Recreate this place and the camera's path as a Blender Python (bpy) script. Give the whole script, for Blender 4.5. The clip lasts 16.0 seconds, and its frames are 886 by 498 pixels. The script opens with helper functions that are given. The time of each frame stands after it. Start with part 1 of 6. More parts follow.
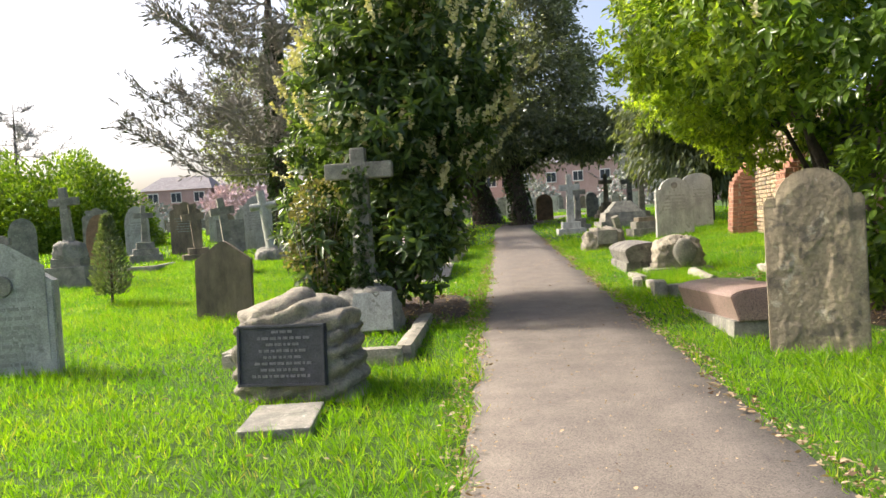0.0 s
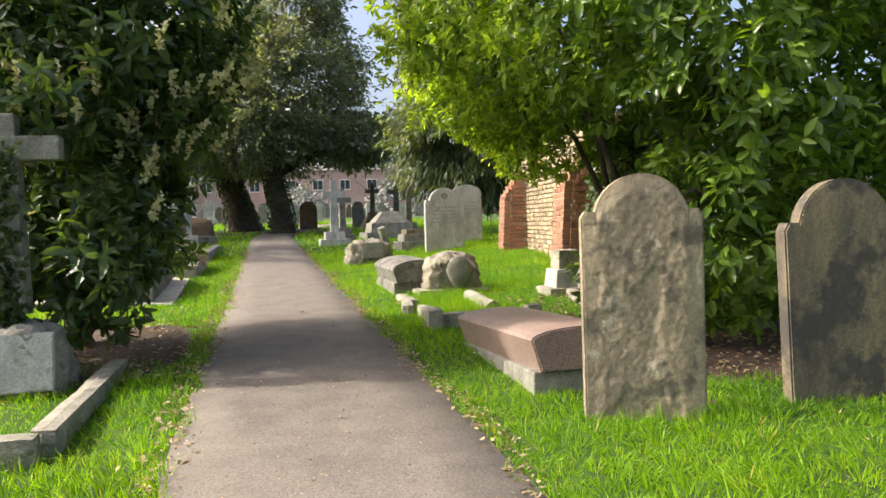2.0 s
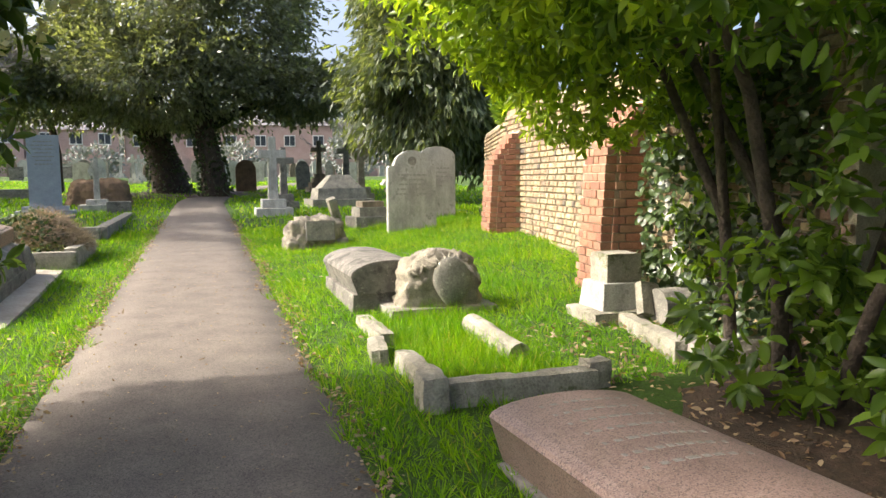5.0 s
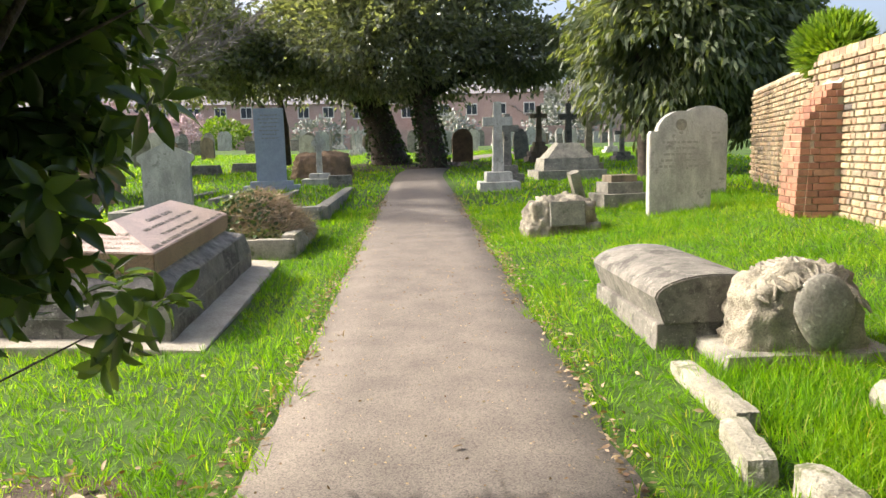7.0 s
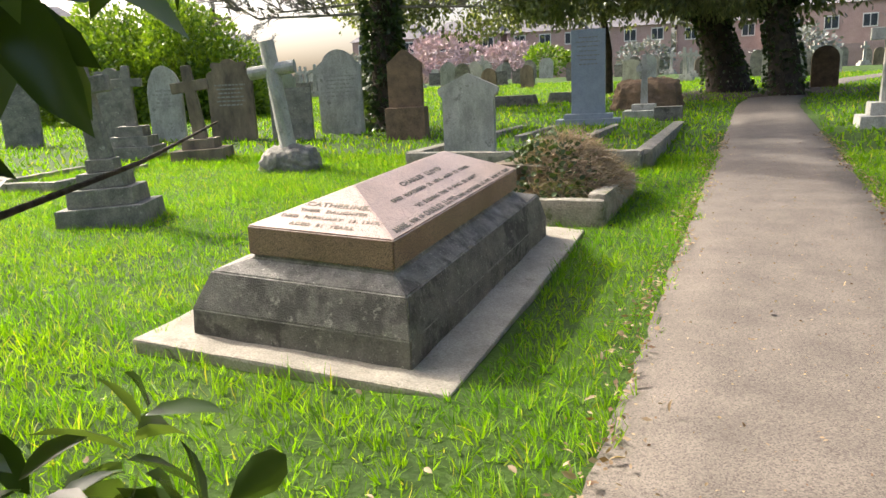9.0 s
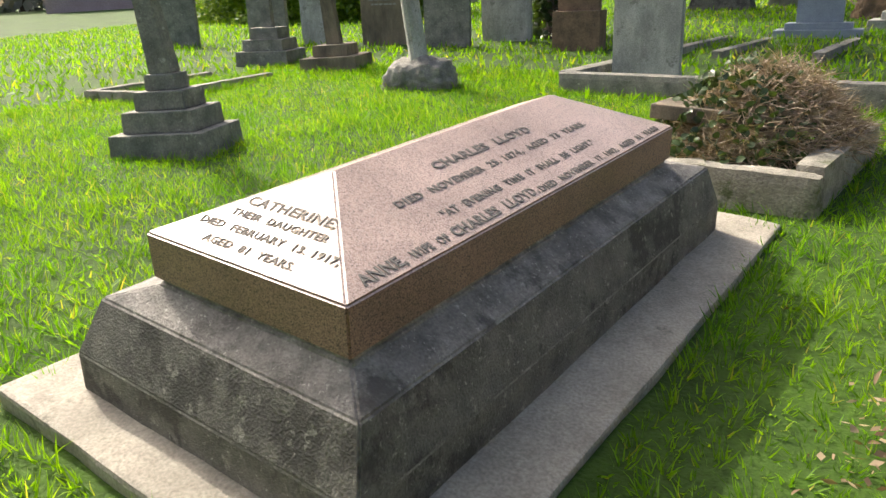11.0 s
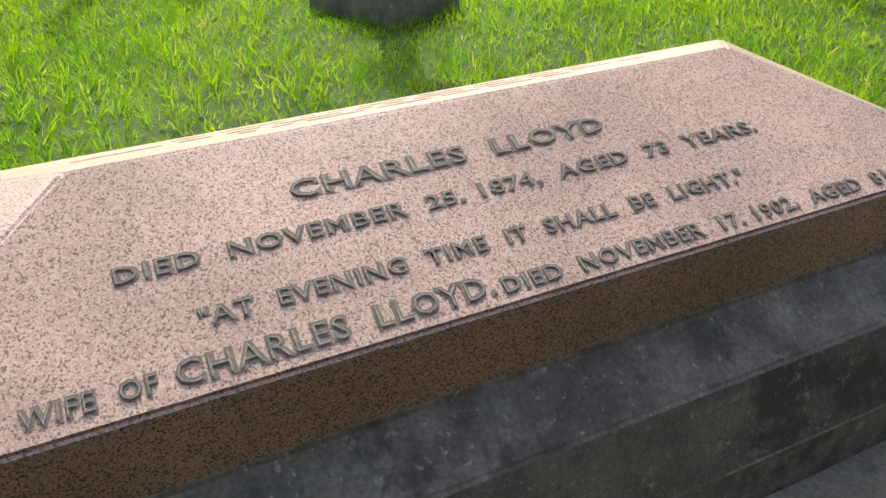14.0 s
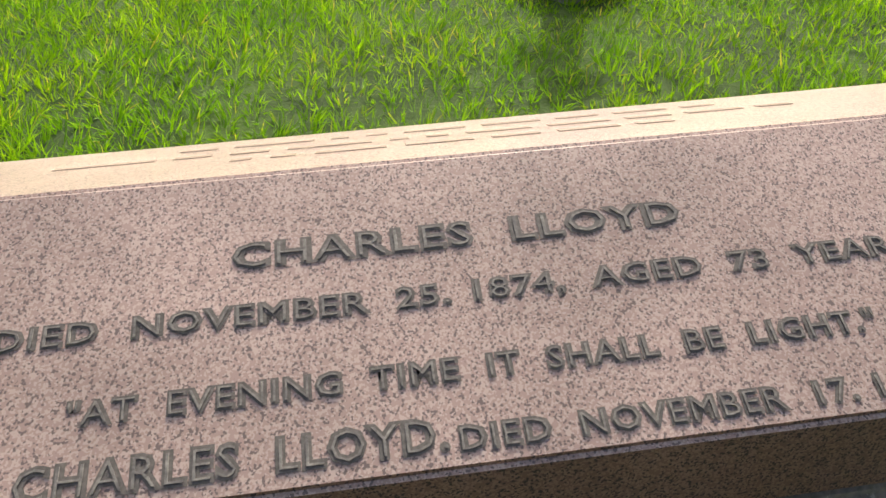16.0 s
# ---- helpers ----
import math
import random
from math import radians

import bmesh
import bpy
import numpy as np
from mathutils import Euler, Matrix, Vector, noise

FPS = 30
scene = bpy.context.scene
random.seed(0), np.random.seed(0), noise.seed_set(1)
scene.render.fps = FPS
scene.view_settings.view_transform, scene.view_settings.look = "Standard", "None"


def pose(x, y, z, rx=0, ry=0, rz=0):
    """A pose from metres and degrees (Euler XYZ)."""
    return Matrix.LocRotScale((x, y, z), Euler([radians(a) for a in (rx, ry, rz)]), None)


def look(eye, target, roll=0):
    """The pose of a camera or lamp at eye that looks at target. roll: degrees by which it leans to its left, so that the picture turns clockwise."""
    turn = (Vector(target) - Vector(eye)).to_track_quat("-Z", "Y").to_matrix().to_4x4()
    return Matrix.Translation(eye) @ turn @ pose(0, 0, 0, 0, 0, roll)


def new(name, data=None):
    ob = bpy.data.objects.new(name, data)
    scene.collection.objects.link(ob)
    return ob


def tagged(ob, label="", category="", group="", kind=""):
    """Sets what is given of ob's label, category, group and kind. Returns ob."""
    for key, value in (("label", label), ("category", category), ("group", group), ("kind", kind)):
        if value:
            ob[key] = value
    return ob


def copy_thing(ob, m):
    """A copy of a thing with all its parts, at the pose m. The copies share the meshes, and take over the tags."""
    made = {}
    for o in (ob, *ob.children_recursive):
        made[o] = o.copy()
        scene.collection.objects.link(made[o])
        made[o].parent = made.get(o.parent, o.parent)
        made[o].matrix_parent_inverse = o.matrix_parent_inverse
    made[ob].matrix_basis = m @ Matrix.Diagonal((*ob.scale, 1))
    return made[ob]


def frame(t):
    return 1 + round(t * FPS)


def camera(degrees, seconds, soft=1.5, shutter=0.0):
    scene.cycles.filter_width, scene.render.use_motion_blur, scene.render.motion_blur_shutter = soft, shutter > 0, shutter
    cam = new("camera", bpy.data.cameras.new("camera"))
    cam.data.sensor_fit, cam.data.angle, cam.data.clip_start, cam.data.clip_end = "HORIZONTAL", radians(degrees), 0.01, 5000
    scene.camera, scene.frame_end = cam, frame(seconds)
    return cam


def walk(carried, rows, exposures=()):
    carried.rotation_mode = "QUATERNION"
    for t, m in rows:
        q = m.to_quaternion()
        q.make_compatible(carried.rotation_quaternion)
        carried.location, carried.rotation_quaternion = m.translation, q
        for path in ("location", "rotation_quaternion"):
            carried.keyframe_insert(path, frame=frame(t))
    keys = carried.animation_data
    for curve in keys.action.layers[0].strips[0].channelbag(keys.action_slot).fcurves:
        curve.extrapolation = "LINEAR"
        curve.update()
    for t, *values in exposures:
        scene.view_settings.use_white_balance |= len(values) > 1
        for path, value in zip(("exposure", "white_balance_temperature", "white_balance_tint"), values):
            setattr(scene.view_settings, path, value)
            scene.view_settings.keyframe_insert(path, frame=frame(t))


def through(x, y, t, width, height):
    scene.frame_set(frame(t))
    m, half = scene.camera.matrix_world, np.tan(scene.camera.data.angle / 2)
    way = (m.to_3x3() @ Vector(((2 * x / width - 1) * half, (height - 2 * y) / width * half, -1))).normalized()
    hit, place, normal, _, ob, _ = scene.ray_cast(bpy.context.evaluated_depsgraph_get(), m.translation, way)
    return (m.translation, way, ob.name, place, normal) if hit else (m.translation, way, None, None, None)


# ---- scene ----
cam = camera(62.5, 16.0)
PATH = [
    (0, (1.638, 3.141, 1.262), (1.589, 5.139, 1.188), -3.4),
    (0.5, (1.664, 3.623, 1.275), (1.788, 5.619, 1.242), -3.3),
    (1, (1.763, 4.095, 1.26), (2.052, 6.074, 1.227), -3.0),
    (1.5, (1.875, 4.539, 1.249), (2.32, 6.488, 1.2), -2.4),
    (2, (2.011, 4.993, 1.268), (2.588, 6.906, 1.19), -1.6),
    (2.5, (2.202, 5.46, 1.305), (2.871, 7.342, 1.197), -1.1),
    (3, (2.27, 5.921, 1.33), (2.997, 7.78, 1.2), -0.5),
    (5.5, (2.641, 8.587, 1.485), (3.334, 10.452, 1.278), -0.8),
    (6, (2.635, 9.094, 1.477), (3.212, 10.996, 1.254), -1.0),
    (6.5, (2.605, 9.597, 1.507), (2.998, 11.543, 1.264), -1.3),
    (7, (2.523, 10.105, 1.528), (2.689, 12.08, 1.258), -1.6),
    (7.5, (2.503, 10.604, 1.52), (2.429, 12.581, 1.222), -1.9),
    (8, (2.452, 11.098, 1.525), (2.148, 13.047, 1.194), -2.3),
    (8.5, (2.392, 11.567, 1.543), (1.885, 13.465, 1.168), -2.8),
    (9, (2.361, 12.026, 1.574), (1.688, 13.859, 1.142), -2.7),
    (9.5, (2.256, 12.536, 1.563), (1.458, 14.305, 1.083), -2.9),
    (12, (2.01, 14.596, 1.58), (0.743, 15.915, 0.773), -1.3),
    (12.5, (1.944, 14.894, 1.573), (0.595, 16.088, 0.705), -0.9),
    (13, (1.954, 15.158, 1.569), (0.538, 16.231, 0.651), -0.5),
    (13.5, (1.95, 15.332, 1.584), (0.469, 16.268, 0.62), -0.0),
    (14, (1.813, 15.462, 1.56), (0.266, 16.233, 0.554), 0.4),
    (14.5, (1.676, 15.594, 1.564), (0.075, 16.196, 0.529), 0.6),
    (15, (1.618, 15.772, 1.576), (-0.012, 16.234, 0.514), 0.9),
    (15.5, (1.581, 15.833, 1.584), (-0.061, 16.182, 0.495), 0.9),
    (16, (1.573, 15.838, 1.579), (-0.069, 16.126, 0.475), 0.5),
]
walk(cam, [(t, look(eye, target, roll)) for t, eye, target, roll in PATH], exposures=((0.0, 1.36), (3.0, 1.38), (5.5, 1.55), (8.0, 1.46), (9.5, 1.32), (12.0, 1.16), (14.5, 0.9), (16.0, 0.72)))

# ---- world, sun ----
SUN_AZ = (-0.963, 0.27)      # the sun stands over the left-hand field
SUN_EL = 39.0
world = bpy.data.worlds.new("world")
scene.world = world
world.use_nodes = True
wn = world.node_tree
sky = wn.nodes.new("ShaderNodeTexSky")
sky.sky_type = "NISHITA"
sky.sun_disc = False
sky.sun_elevation = radians(SUN_EL)
sky.sun_rotation = math.atan2(SUN_AZ[0], SUN_AZ[1])
sky.air_density, sky.dust_density, sky.ozone_density = 0.7, 7.0, 0.3
wn.links.new(sky.outputs[0], wn.nodes["Background"].inputs[0])
wn.nodes["Background"].inputs[1].default_value = 0.15
lamp = bpy.data.lights.new("sun", "SUN")
lamp.energy, lamp.angle, lamp.color = 2.4, radians(0.6), (1.0, 0.93, 0.82)
sun = new("sun", lamp)
ce = math.cos(radians(SUN_EL))
sun.matrix_world = look((SUN_AZ[0] * ce * 50, SUN_AZ[1] * ce * 50, math.sin(radians(SUN_EL)) * 50), (0, 0, 0))


# ---- materials ----
def material(name, base, second=None, scale=6.0, rough=0.85, bump=0.15, fine=60.0, third=None, detail=8.0, spec=0.4, stretch=None, spots=()):
    """Two-scale noise over real-world positions: large stains, fine grain, bump."""
    m = bpy.data.materials.new(name)
    m.use_nodes = True
    nt = m.node_tree
    b = nt.nodes["Principled BSDF"]
    co = nt.nodes.new("ShaderNodeTexCoord")
    n1 = nt.nodes.new("ShaderNodeTexNoise")
    n1.inputs["Scale"].default_value, n1.inputs["Detail"].default_value, n1.inputs["Roughness"].default_value = scale, detail, 0.65
    n2 = nt.nodes.new("ShaderNodeTexNoise")
    n2.inputs["Scale"].default_value, n2.inputs["Detail"].default_value = fine, 4.0
    ramp = nt.nodes.new("ShaderNodeValToRGB")
    second = second or [c * 0.7 for c in base]
    ramp.color_ramp.elements[0].position, ramp.color_ramp.elements[1].position = 0.36, 0.64
    ramp.color_ramp.elements[0].color, ramp.color_ramp.elements[1].color = (*second, 1), (*base, 1)
    if third:
        e = ramp.color_ramp.elements.new(0.74)
        e.color = (*third, 1)
    mix = nt.nodes.new("ShaderNodeMix")
    mix.data_type, mix.blend_type = "RGBA", "OVERLAY"
    mix.inputs[0].default_value = 0.32
    bw = nt.nodes.new("ShaderNodeMapRange")
    bw.inputs[1].default_value, bw.inputs[2].default_value, bw.inputs[3].default_value, bw.inputs[4].default_value = 0.3, 0.7, 0.15, 0.85
    bp = nt.nodes.new("ShaderNodeBump")
    bp.inputs["Strength"].default_value, bp.inputs["Distance"].default_value = bump, 0.02
    L = nt.links.new
    L(co.outputs["Object"], n2.inputs["Vector"])
    if stretch:
        mp = nt.nodes.new("ShaderNodeMapping")
        mp.inputs["Scale"].default_value = stretch
        L(co.outputs["Object"], mp.inputs["Vector"])
        L(mp.outputs[0], n1.inputs["Vector"])
    else:
        L(co.outputs["Object"], n1.inputs["Vector"])
    L(n1.outputs["Fac"], ramp.inputs[0])
    L(n2.outputs["Fac"], bw.inputs[0])
    L(ramp.outputs[0], mix.inputs[6])
    L(bw.outputs[0], mix.inputs[7])
    last = mix.outputs[2]
    for colour, size, level in spots:
        # moss, lichen or soot in patches of their own shape
        ns = nt.nodes.new("ShaderNodeTexNoise")
        ns.inputs["Scale"].default_value, ns.inputs["Detail"].default_value, ns.inputs["Roughness"].default_value = size, 9.0, 0.7
        off = nt.nodes.new("ShaderNodeMapping")
        off.inputs["Location"].default_value = (size, level * 9, 3.0)
        edge = nt.nodes.new("ShaderNodeMapRange")
        edge.inputs[1].default_value, edge.inputs[2].default_value = level, level + 0.07
        edge.inputs[3].default_value, edge.inputs[4].default_value = 0.0, 0.85
        over = nt.nodes.new("ShaderNodeMix")
        over.data_type = "RGBA"
        over.inputs[7].default_value = (*colour, 1)
        L(co.outputs["Object"], off.inputs["Vector"])
        L(off.outputs[0], ns.inputs["Vector"])
        L(ns.outputs["Fac"], edge.inputs[0])
        L(edge.outputs[0], over.inputs[0])
        L(last, over.inputs[6])
        last = over.outputs[2]
    L(last, b.inputs["Base Color"])
    add = nt.nodes.new("ShaderNodeMath")
    add.operation = "ADD"
    L(n1.outputs["Fac"], add.inputs[0])
    L(n2.outputs["Fac"], add.inputs[1])
    L(add.outputs[0], bp.inputs["Height"])
    L(bp.outputs[0], b.inputs["Normal"])
    b.inputs["Roughness"].default_value = rough
    b.inputs["Specular IOR Level"].default_value = spec
    return m


def leaf_material(name, dark, light, rough=0.35, through=0.3, spec=0.5):
    """Leaves: colour varies leaf by leaf, light passes through a little."""
    m = bpy.data.materials.new(name)
    m.use_nodes = True
    nt = m.node_tree
    b = nt.nodes["Principled BSDF"]
    geo = nt.nodes.new("ShaderNodeNewGeometry")
    ramp = nt.nodes.new("ShaderNodeValToRGB")
    ramp.color_ramp.elements[0].color, ramp.color_ramp.elements[1].color = (*dark, 1), (*light, 1)
    nt.links.new(geo.outputs["Random Per Island"], ramp.inputs[0])
    nt.links.new(ramp.outputs[0], b.inputs["Base Color"])
    b.inputs["Roughness"].default_value = rough
    b.inputs["Specular IOR Level"].default_value = spec
    tr = nt.nodes.new("ShaderNodeBsdfTranslucent")
    warm = nt.nodes.new("ShaderNodeMix")
    warm.data_type, warm.blend_type = "RGBA", "MULTIPLY"
    warm.inputs[0].default_value = 1.0
    warm.inputs[7].default_value = (1.7, 1.7, 0.45, 1)
    nt.links.new(ramp.outputs[0], warm.inputs[6])
    nt.links.new(warm.outputs[2], tr.inputs["Color"])
    ms = nt.nodes.new("ShaderNodeMixShader")
    ms.inputs[0].default_value = through
    nt.links.new(b.outputs[0], ms.inputs[1])
    nt.links.new(tr.outputs[0], ms.inputs[2])
    nt.links.new(ms.outputs[0], nt.nodes["Material Output"].inputs["Surface"])
    return m


def granite_material(name, a, b_, c, scale=220.0, rough=0.3):
    """Speckled granite: coloured grains from voronoi cells over a slow change of tone."""
    m = bpy.data.materials.new(name)
    m.use_nodes = True
    nt = m.node_tree
    b = nt.nodes["Principled BSDF"]
    co = nt.nodes.new("ShaderNodeTexCoord")
    v = nt.nodes.new("ShaderNodeTexVoronoi")
    v.inputs["Scale"].default_value = scale
    sep = nt.nodes.new("ShaderNodeSeparateColor")
    ramp = nt.nodes.new("ShaderNodeValToRGB")
    ramp.color_ramp.interpolation = "CONSTANT"
    ramp.color_ramp.elements[0].color = (*c, 1)
    ramp.color_ramp.elements[0].position = 0.0
    ramp.color_ramp.elements[1].color = (*a, 1)
    ramp.color_ramp.elements[1].position = 0.17
    e = ramp.color_ramp.elements.new(0.66)
    e.color = (*b_, 1)
    n = nt.nodes.new("ShaderNodeTexNoise")
    n.inputs["Scale"].default_value, n.inputs["Detail"].default_value = 4.0, 6.0
    mr = nt.nodes.new("ShaderNodeMapRange")
    mr.inputs[1].default_value, mr.inputs[2].default_value, mr.inputs[3].default_value, mr.inputs[4].default_value = 0.3, 0.7, 0.78, 1.12
    mix = nt.nodes.new("ShaderNodeMix")
    mix.data_type, mix.blend_type = "RGBA", "MULTIPLY"
    mix.inputs[0].default_value = 1.0
    L = nt.links.new
    L(co.outputs["Object"], v.inputs["Vector"])
    L(co.outputs["Object"], n.inputs["Vector"])
    L(v.outputs["Color"], sep.inputs[0])
    L(sep.outputs[0], ramp.inputs[0])
    L(n.outputs["Fac"], mr.inputs[0])
    L(ramp.outputs[0], mix.inputs[6])
    L(mr.outputs[0], mix.inputs[7])
    L(mix.outputs[2], b.inputs["Base Color"])
    b.inputs["Roughness"].default_value = rough
    return m


def grass_material():
    """Blades from dark green to straw, in slow patches of lusher and drier turf."""
    m = leaf_material("grass_blade", (0.075, 0.175, 0.004), (0.21, 0.385, 0.009), rough=0.5, through=0.5, spec=0.3)
    nt = m.node_tree
    ramp = [n for n in nt.nodes if n.type == "VALTORGB"][0]
    ramp.color_ramp.elements[1].position = 0.93
    e = ramp.color_ramp.elements.new(0.985)
    e.color = (0.38, 0.36, 0.1, 1)
    co = nt.nodes.new("ShaderNodeTexCoord")
    ns = nt.nodes.new("ShaderNodeTexNoise")
    ns.inputs["Scale"].default_value, ns.inputs["Detail"].default_value = 1.7, 5.0
    tint = nt.nodes.new("ShaderNodeValToRGB")
    tint.color_ramp.elements[0].position, tint.color_ramp.elements[1].position = 0.34, 0.66
    tint.color_ramp.elements[0].color, tint.color_ramp.elements[1].color = (0.7, 0.84, 0.8, 1), (1.2, 1.08, 0.9, 1)
    mul = nt.nodes.new("ShaderNodeMix")
    mul.data_type, mul.blend_type = "RGBA", "MULTIPLY"
    mul.inputs[0].default_value = 1.0
    targets = [k.to_socket for k in nt.links if k.from_node == ramp]
    nt.links.new(co.outputs["Object"], ns.inputs["Vector"])
    nt.links.new(ns.outputs["Fac"], tint.inputs[0])
    nt.links.new(ramp.outputs[0], mul.inputs[6])
    nt.links.new(tint.outputs[0], mul.inputs[7])
    for k in targets:
        nt.links.new(mul.outputs[2], k)
    return m


def brick_material(name, stops):
    """One colour for each brick object or island, with grain and soot."""
    m = material(name, (0.4, 0.24, 0.12), scale=14, fine=90, bump=0.3, rough=0.9)
    nt = m.node_tree
    info = nt.nodes.new("ShaderNodeObjectInfo")
    geo = nt.nodes.new("ShaderNodeNewGeometry")
    add = nt.nodes.new("ShaderNodeMath")
    add.operation = "ADD"
    frac = nt.nodes.new("ShaderNodeMath")
    frac.operation = "FRACT"
    nt.links.new(info.outputs["Random"], add.inputs[0])
    nt.links.new(geo.outputs["Random Per Island"], add.inputs[1])
    nt.links.new(add.outputs[0], frac.inputs[0])
    ramp = nt.nodes.new("ShaderNodeValToRGB")
    ramp.color_ramp.elements[0].color, ramp.color_ramp.elements[1].color = (*stops[0], 1), (*stops[-1], 1)
    for i, s in enumerate(stops[1:-1]):
        e = ramp.color_ramp.elements.new((i + 1) / (len(stops) - 1))
        e.color = (*s, 1)
    nt.links.new(frac.outputs[0], ramp.inputs[0])
    mix = [n for n in nt.nodes if n.type == "MIX"][0]
    mul = nt.nodes.new("ShaderNodeMix")
    mul.data_type, mul.blend_type = "RGBA", "MULTIPLY"
    mul.inputs[0].default_value = 0.45
    old = [n for n in nt.nodes if n.type == "VALTORGB" and n is not ramp][0]
    old.color_ramp.elements[0].color, old.color_ramp.elements[1].color = (0.35, 0.33, 0.3, 1), (1, 1, 1, 1)
    nt.links.new(ramp.outputs[0], mul.inputs[6])
    nt.links.new(old.outputs[0], mul.inputs[7])
    nt.links.new(mul.outputs[2], mix.inputs[6])
    return m


M_SOIL = material("turf_soil", (0.05, 0.105, 0.004), (0.022, 0.052, 0.002), scale=1.6, fine=45, bump=0.6, rough=0.95, third=(0.08, 0.12, 0.012))
M_ASPHALT = granite_material("worn_asphalt", (0.135, 0.115, 0.096), (0.18, 0.155, 0.13), (0.085, 0.072, 0.06), scale=190.0, rough=0.9)
M_DIRT = material("leaf_litter_earth", (0.09, 0.06, 0.04), (0.045, 0.03, 0.02), scale=9, fine=60, bump=0.9)
M_PALE = material("pale_weathered_stone", (0.46, 0.455, 0.41), (0.27, 0.27, 0.24), scale=5, fine=80, bump=0.3, third=(0.55, 0.55, 0.5), stretch=(1, 1, 0.45), spots=(((0.2, 0.2, 0.17), 7.0, 0.57), ((0.62, 0.61, 0.55), 22.0, 0.63)))
M_GREY = material("grey_lichened_stone", (0.28, 0.265, 0.22), (0.14, 0.135, 0.115), scale=6, fine=70, bump=0.4, third=(0.38, 0.365, 0.31), spots=(((0.46, 0.45, 0.38), 16.0, 0.6), ((0.1, 0.1, 0.075), 5.0, 0.6)))
M_SAND = material("sooty_sandstone", (0.27, 0.215, 0.145), (0.1, 0.083, 0.06), scale=2.6, fine=130, bump=0.3, third=(0.34, 0.285, 0.2), stretch=(1.4, 1.4, 0.5))
M_FLAKE = material("flaking_sandstone", (0.32, 0.265, 0.175), (0.15, 0.127, 0.092), scale=2.0, fine=40, bump=0.3, third=(0.41, 0.345, 0.24), detail=12.0, stretch=(1.5, 1.5, 0.6), spots=(((0.38, 0.35, 0.275), 6.0, 0.57), ((0.085, 0.075, 0.06), 2.9, 0.54)))
M_STAINED = material("dark_stained_sandstone", (0.25, 0.195, 0.115), (0.09, 0.078, 0.062), scale=1.6, fine=60, bump=0.2, third=(0.3, 0.235, 0.14), stretch=(1.6, 1.6, 0.45), spots=(((0.05, 0.046, 0.045), 2.2, 0.5),))
M_BROWN = material("brown_rough_stone", (0.23, 0.15, 0.09), (0.12, 0.085, 0.055), scale=5, fine=50, bump=0.5)
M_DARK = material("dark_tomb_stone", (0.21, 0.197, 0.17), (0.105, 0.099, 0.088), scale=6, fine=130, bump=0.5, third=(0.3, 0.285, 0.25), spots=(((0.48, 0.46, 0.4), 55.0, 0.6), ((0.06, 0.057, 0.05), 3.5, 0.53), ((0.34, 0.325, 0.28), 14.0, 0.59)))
# lighter base stone: light on the ledges put into the colour, with pale worn edges
M_LEDGELIT = material("toplit_worn_stone", (0.29, 0.275, 0.245), (0.14, 0.132, 0.118), scale=9, fine=110, bump=0.4, third=(0.42, 0.405, 0.365), spots=(((0.52, 0.5, 0.44), 50.0, 0.59), ((0.085, 0.08, 0.07), 4.0, 0.54)))
M_SLATE = material("blue_grey_granite", (0.3, 0.34, 0.38), (0.24, 0.275, 0.31), scale=8, fine=160, bump=0.06, rough=0.5)
M_PLAQUE = material("dark_bronze_plaque", (0.06, 0.062, 0.07), (0.035, 0.037, 0.042), scale=10, fine=90, bump=0.2, rough=0.5)
M_LETTER = material("worn_letter_grey", (0.17, 0.17, 0.175), (0.11, 0.11, 0.115), scale=30, fine=120, rough=0.6)
M_BOULDER = material("carved_grey_rock", (0.34, 0.305, 0.235), (0.15, 0.135, 0.105), scale=6, fine=90, bump=0.7, third=(0.43, 0.395, 0.315), spots=(((0.1, 0.095, 0.075), 6.0, 0.6), ((0.5, 0.48, 0.4), 24.0, 0.64)))
M_CONC = material("concrete_slab", (0.4, 0.365, 0.295), (0.26, 0.237, 0.19), scale=4, fine=90, bump=0.35, spots=(((0.15, 0.145, 0.11), 6.0, 0.6), ((0.5, 0.48, 0.41), 26.0, 0.64)))
M_KERB = material("mossy_kerb_stone", (0.36, 0.335, 0.27), (0.19, 0.178, 0.14), scale=5, fine=70, bump=0.7, third=(0.46, 0.44, 0.37), spots=(((0.1, 0.115, 0.045), 6.5, 0.56), ((0.52, 0.5, 0.43), 20.0, 0.64)))
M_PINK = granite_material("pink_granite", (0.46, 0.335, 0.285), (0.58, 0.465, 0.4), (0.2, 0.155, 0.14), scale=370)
# the same granite darkened: shade and damp of the ledger's sides put into the colour
M_PINKSIDE = granite_material("shaded_granite_side", (0.24, 0.148, 0.108), (0.35, 0.225, 0.165), (0.065, 0.048, 0.042), scale=370, rough=0.5)
M_PINKCAP = granite_material("red_granite", (0.27, 0.185, 0.155), (0.34, 0.25, 0.215), (0.11, 0.083, 0.074), rough=0.5)
M_STAIN = material("dark_letter_stain", (0.18, 0.165, 0.145), (0.12, 0.11, 0.098), scale=40, fine=200, bump=0.05, rough=0.7)
M_CUT = material("cut_letter_grey", (0.3, 0.285, 0.25), (0.16, 0.15, 0.14), scale=60, fine=200, bump=0.05, rough=0.8, third=(0.5, 0.48, 0.38))
M_BARK = material("dark_bark", (0.085, 0.065, 0.048), (0.035, 0.028, 0.022), scale=7, fine=40, bump=0.9)
M_TWIG = material("grey_twigs", (0.26, 0.24, 0.2), (0.18, 0.165, 0.14), scale=5, fine=50)
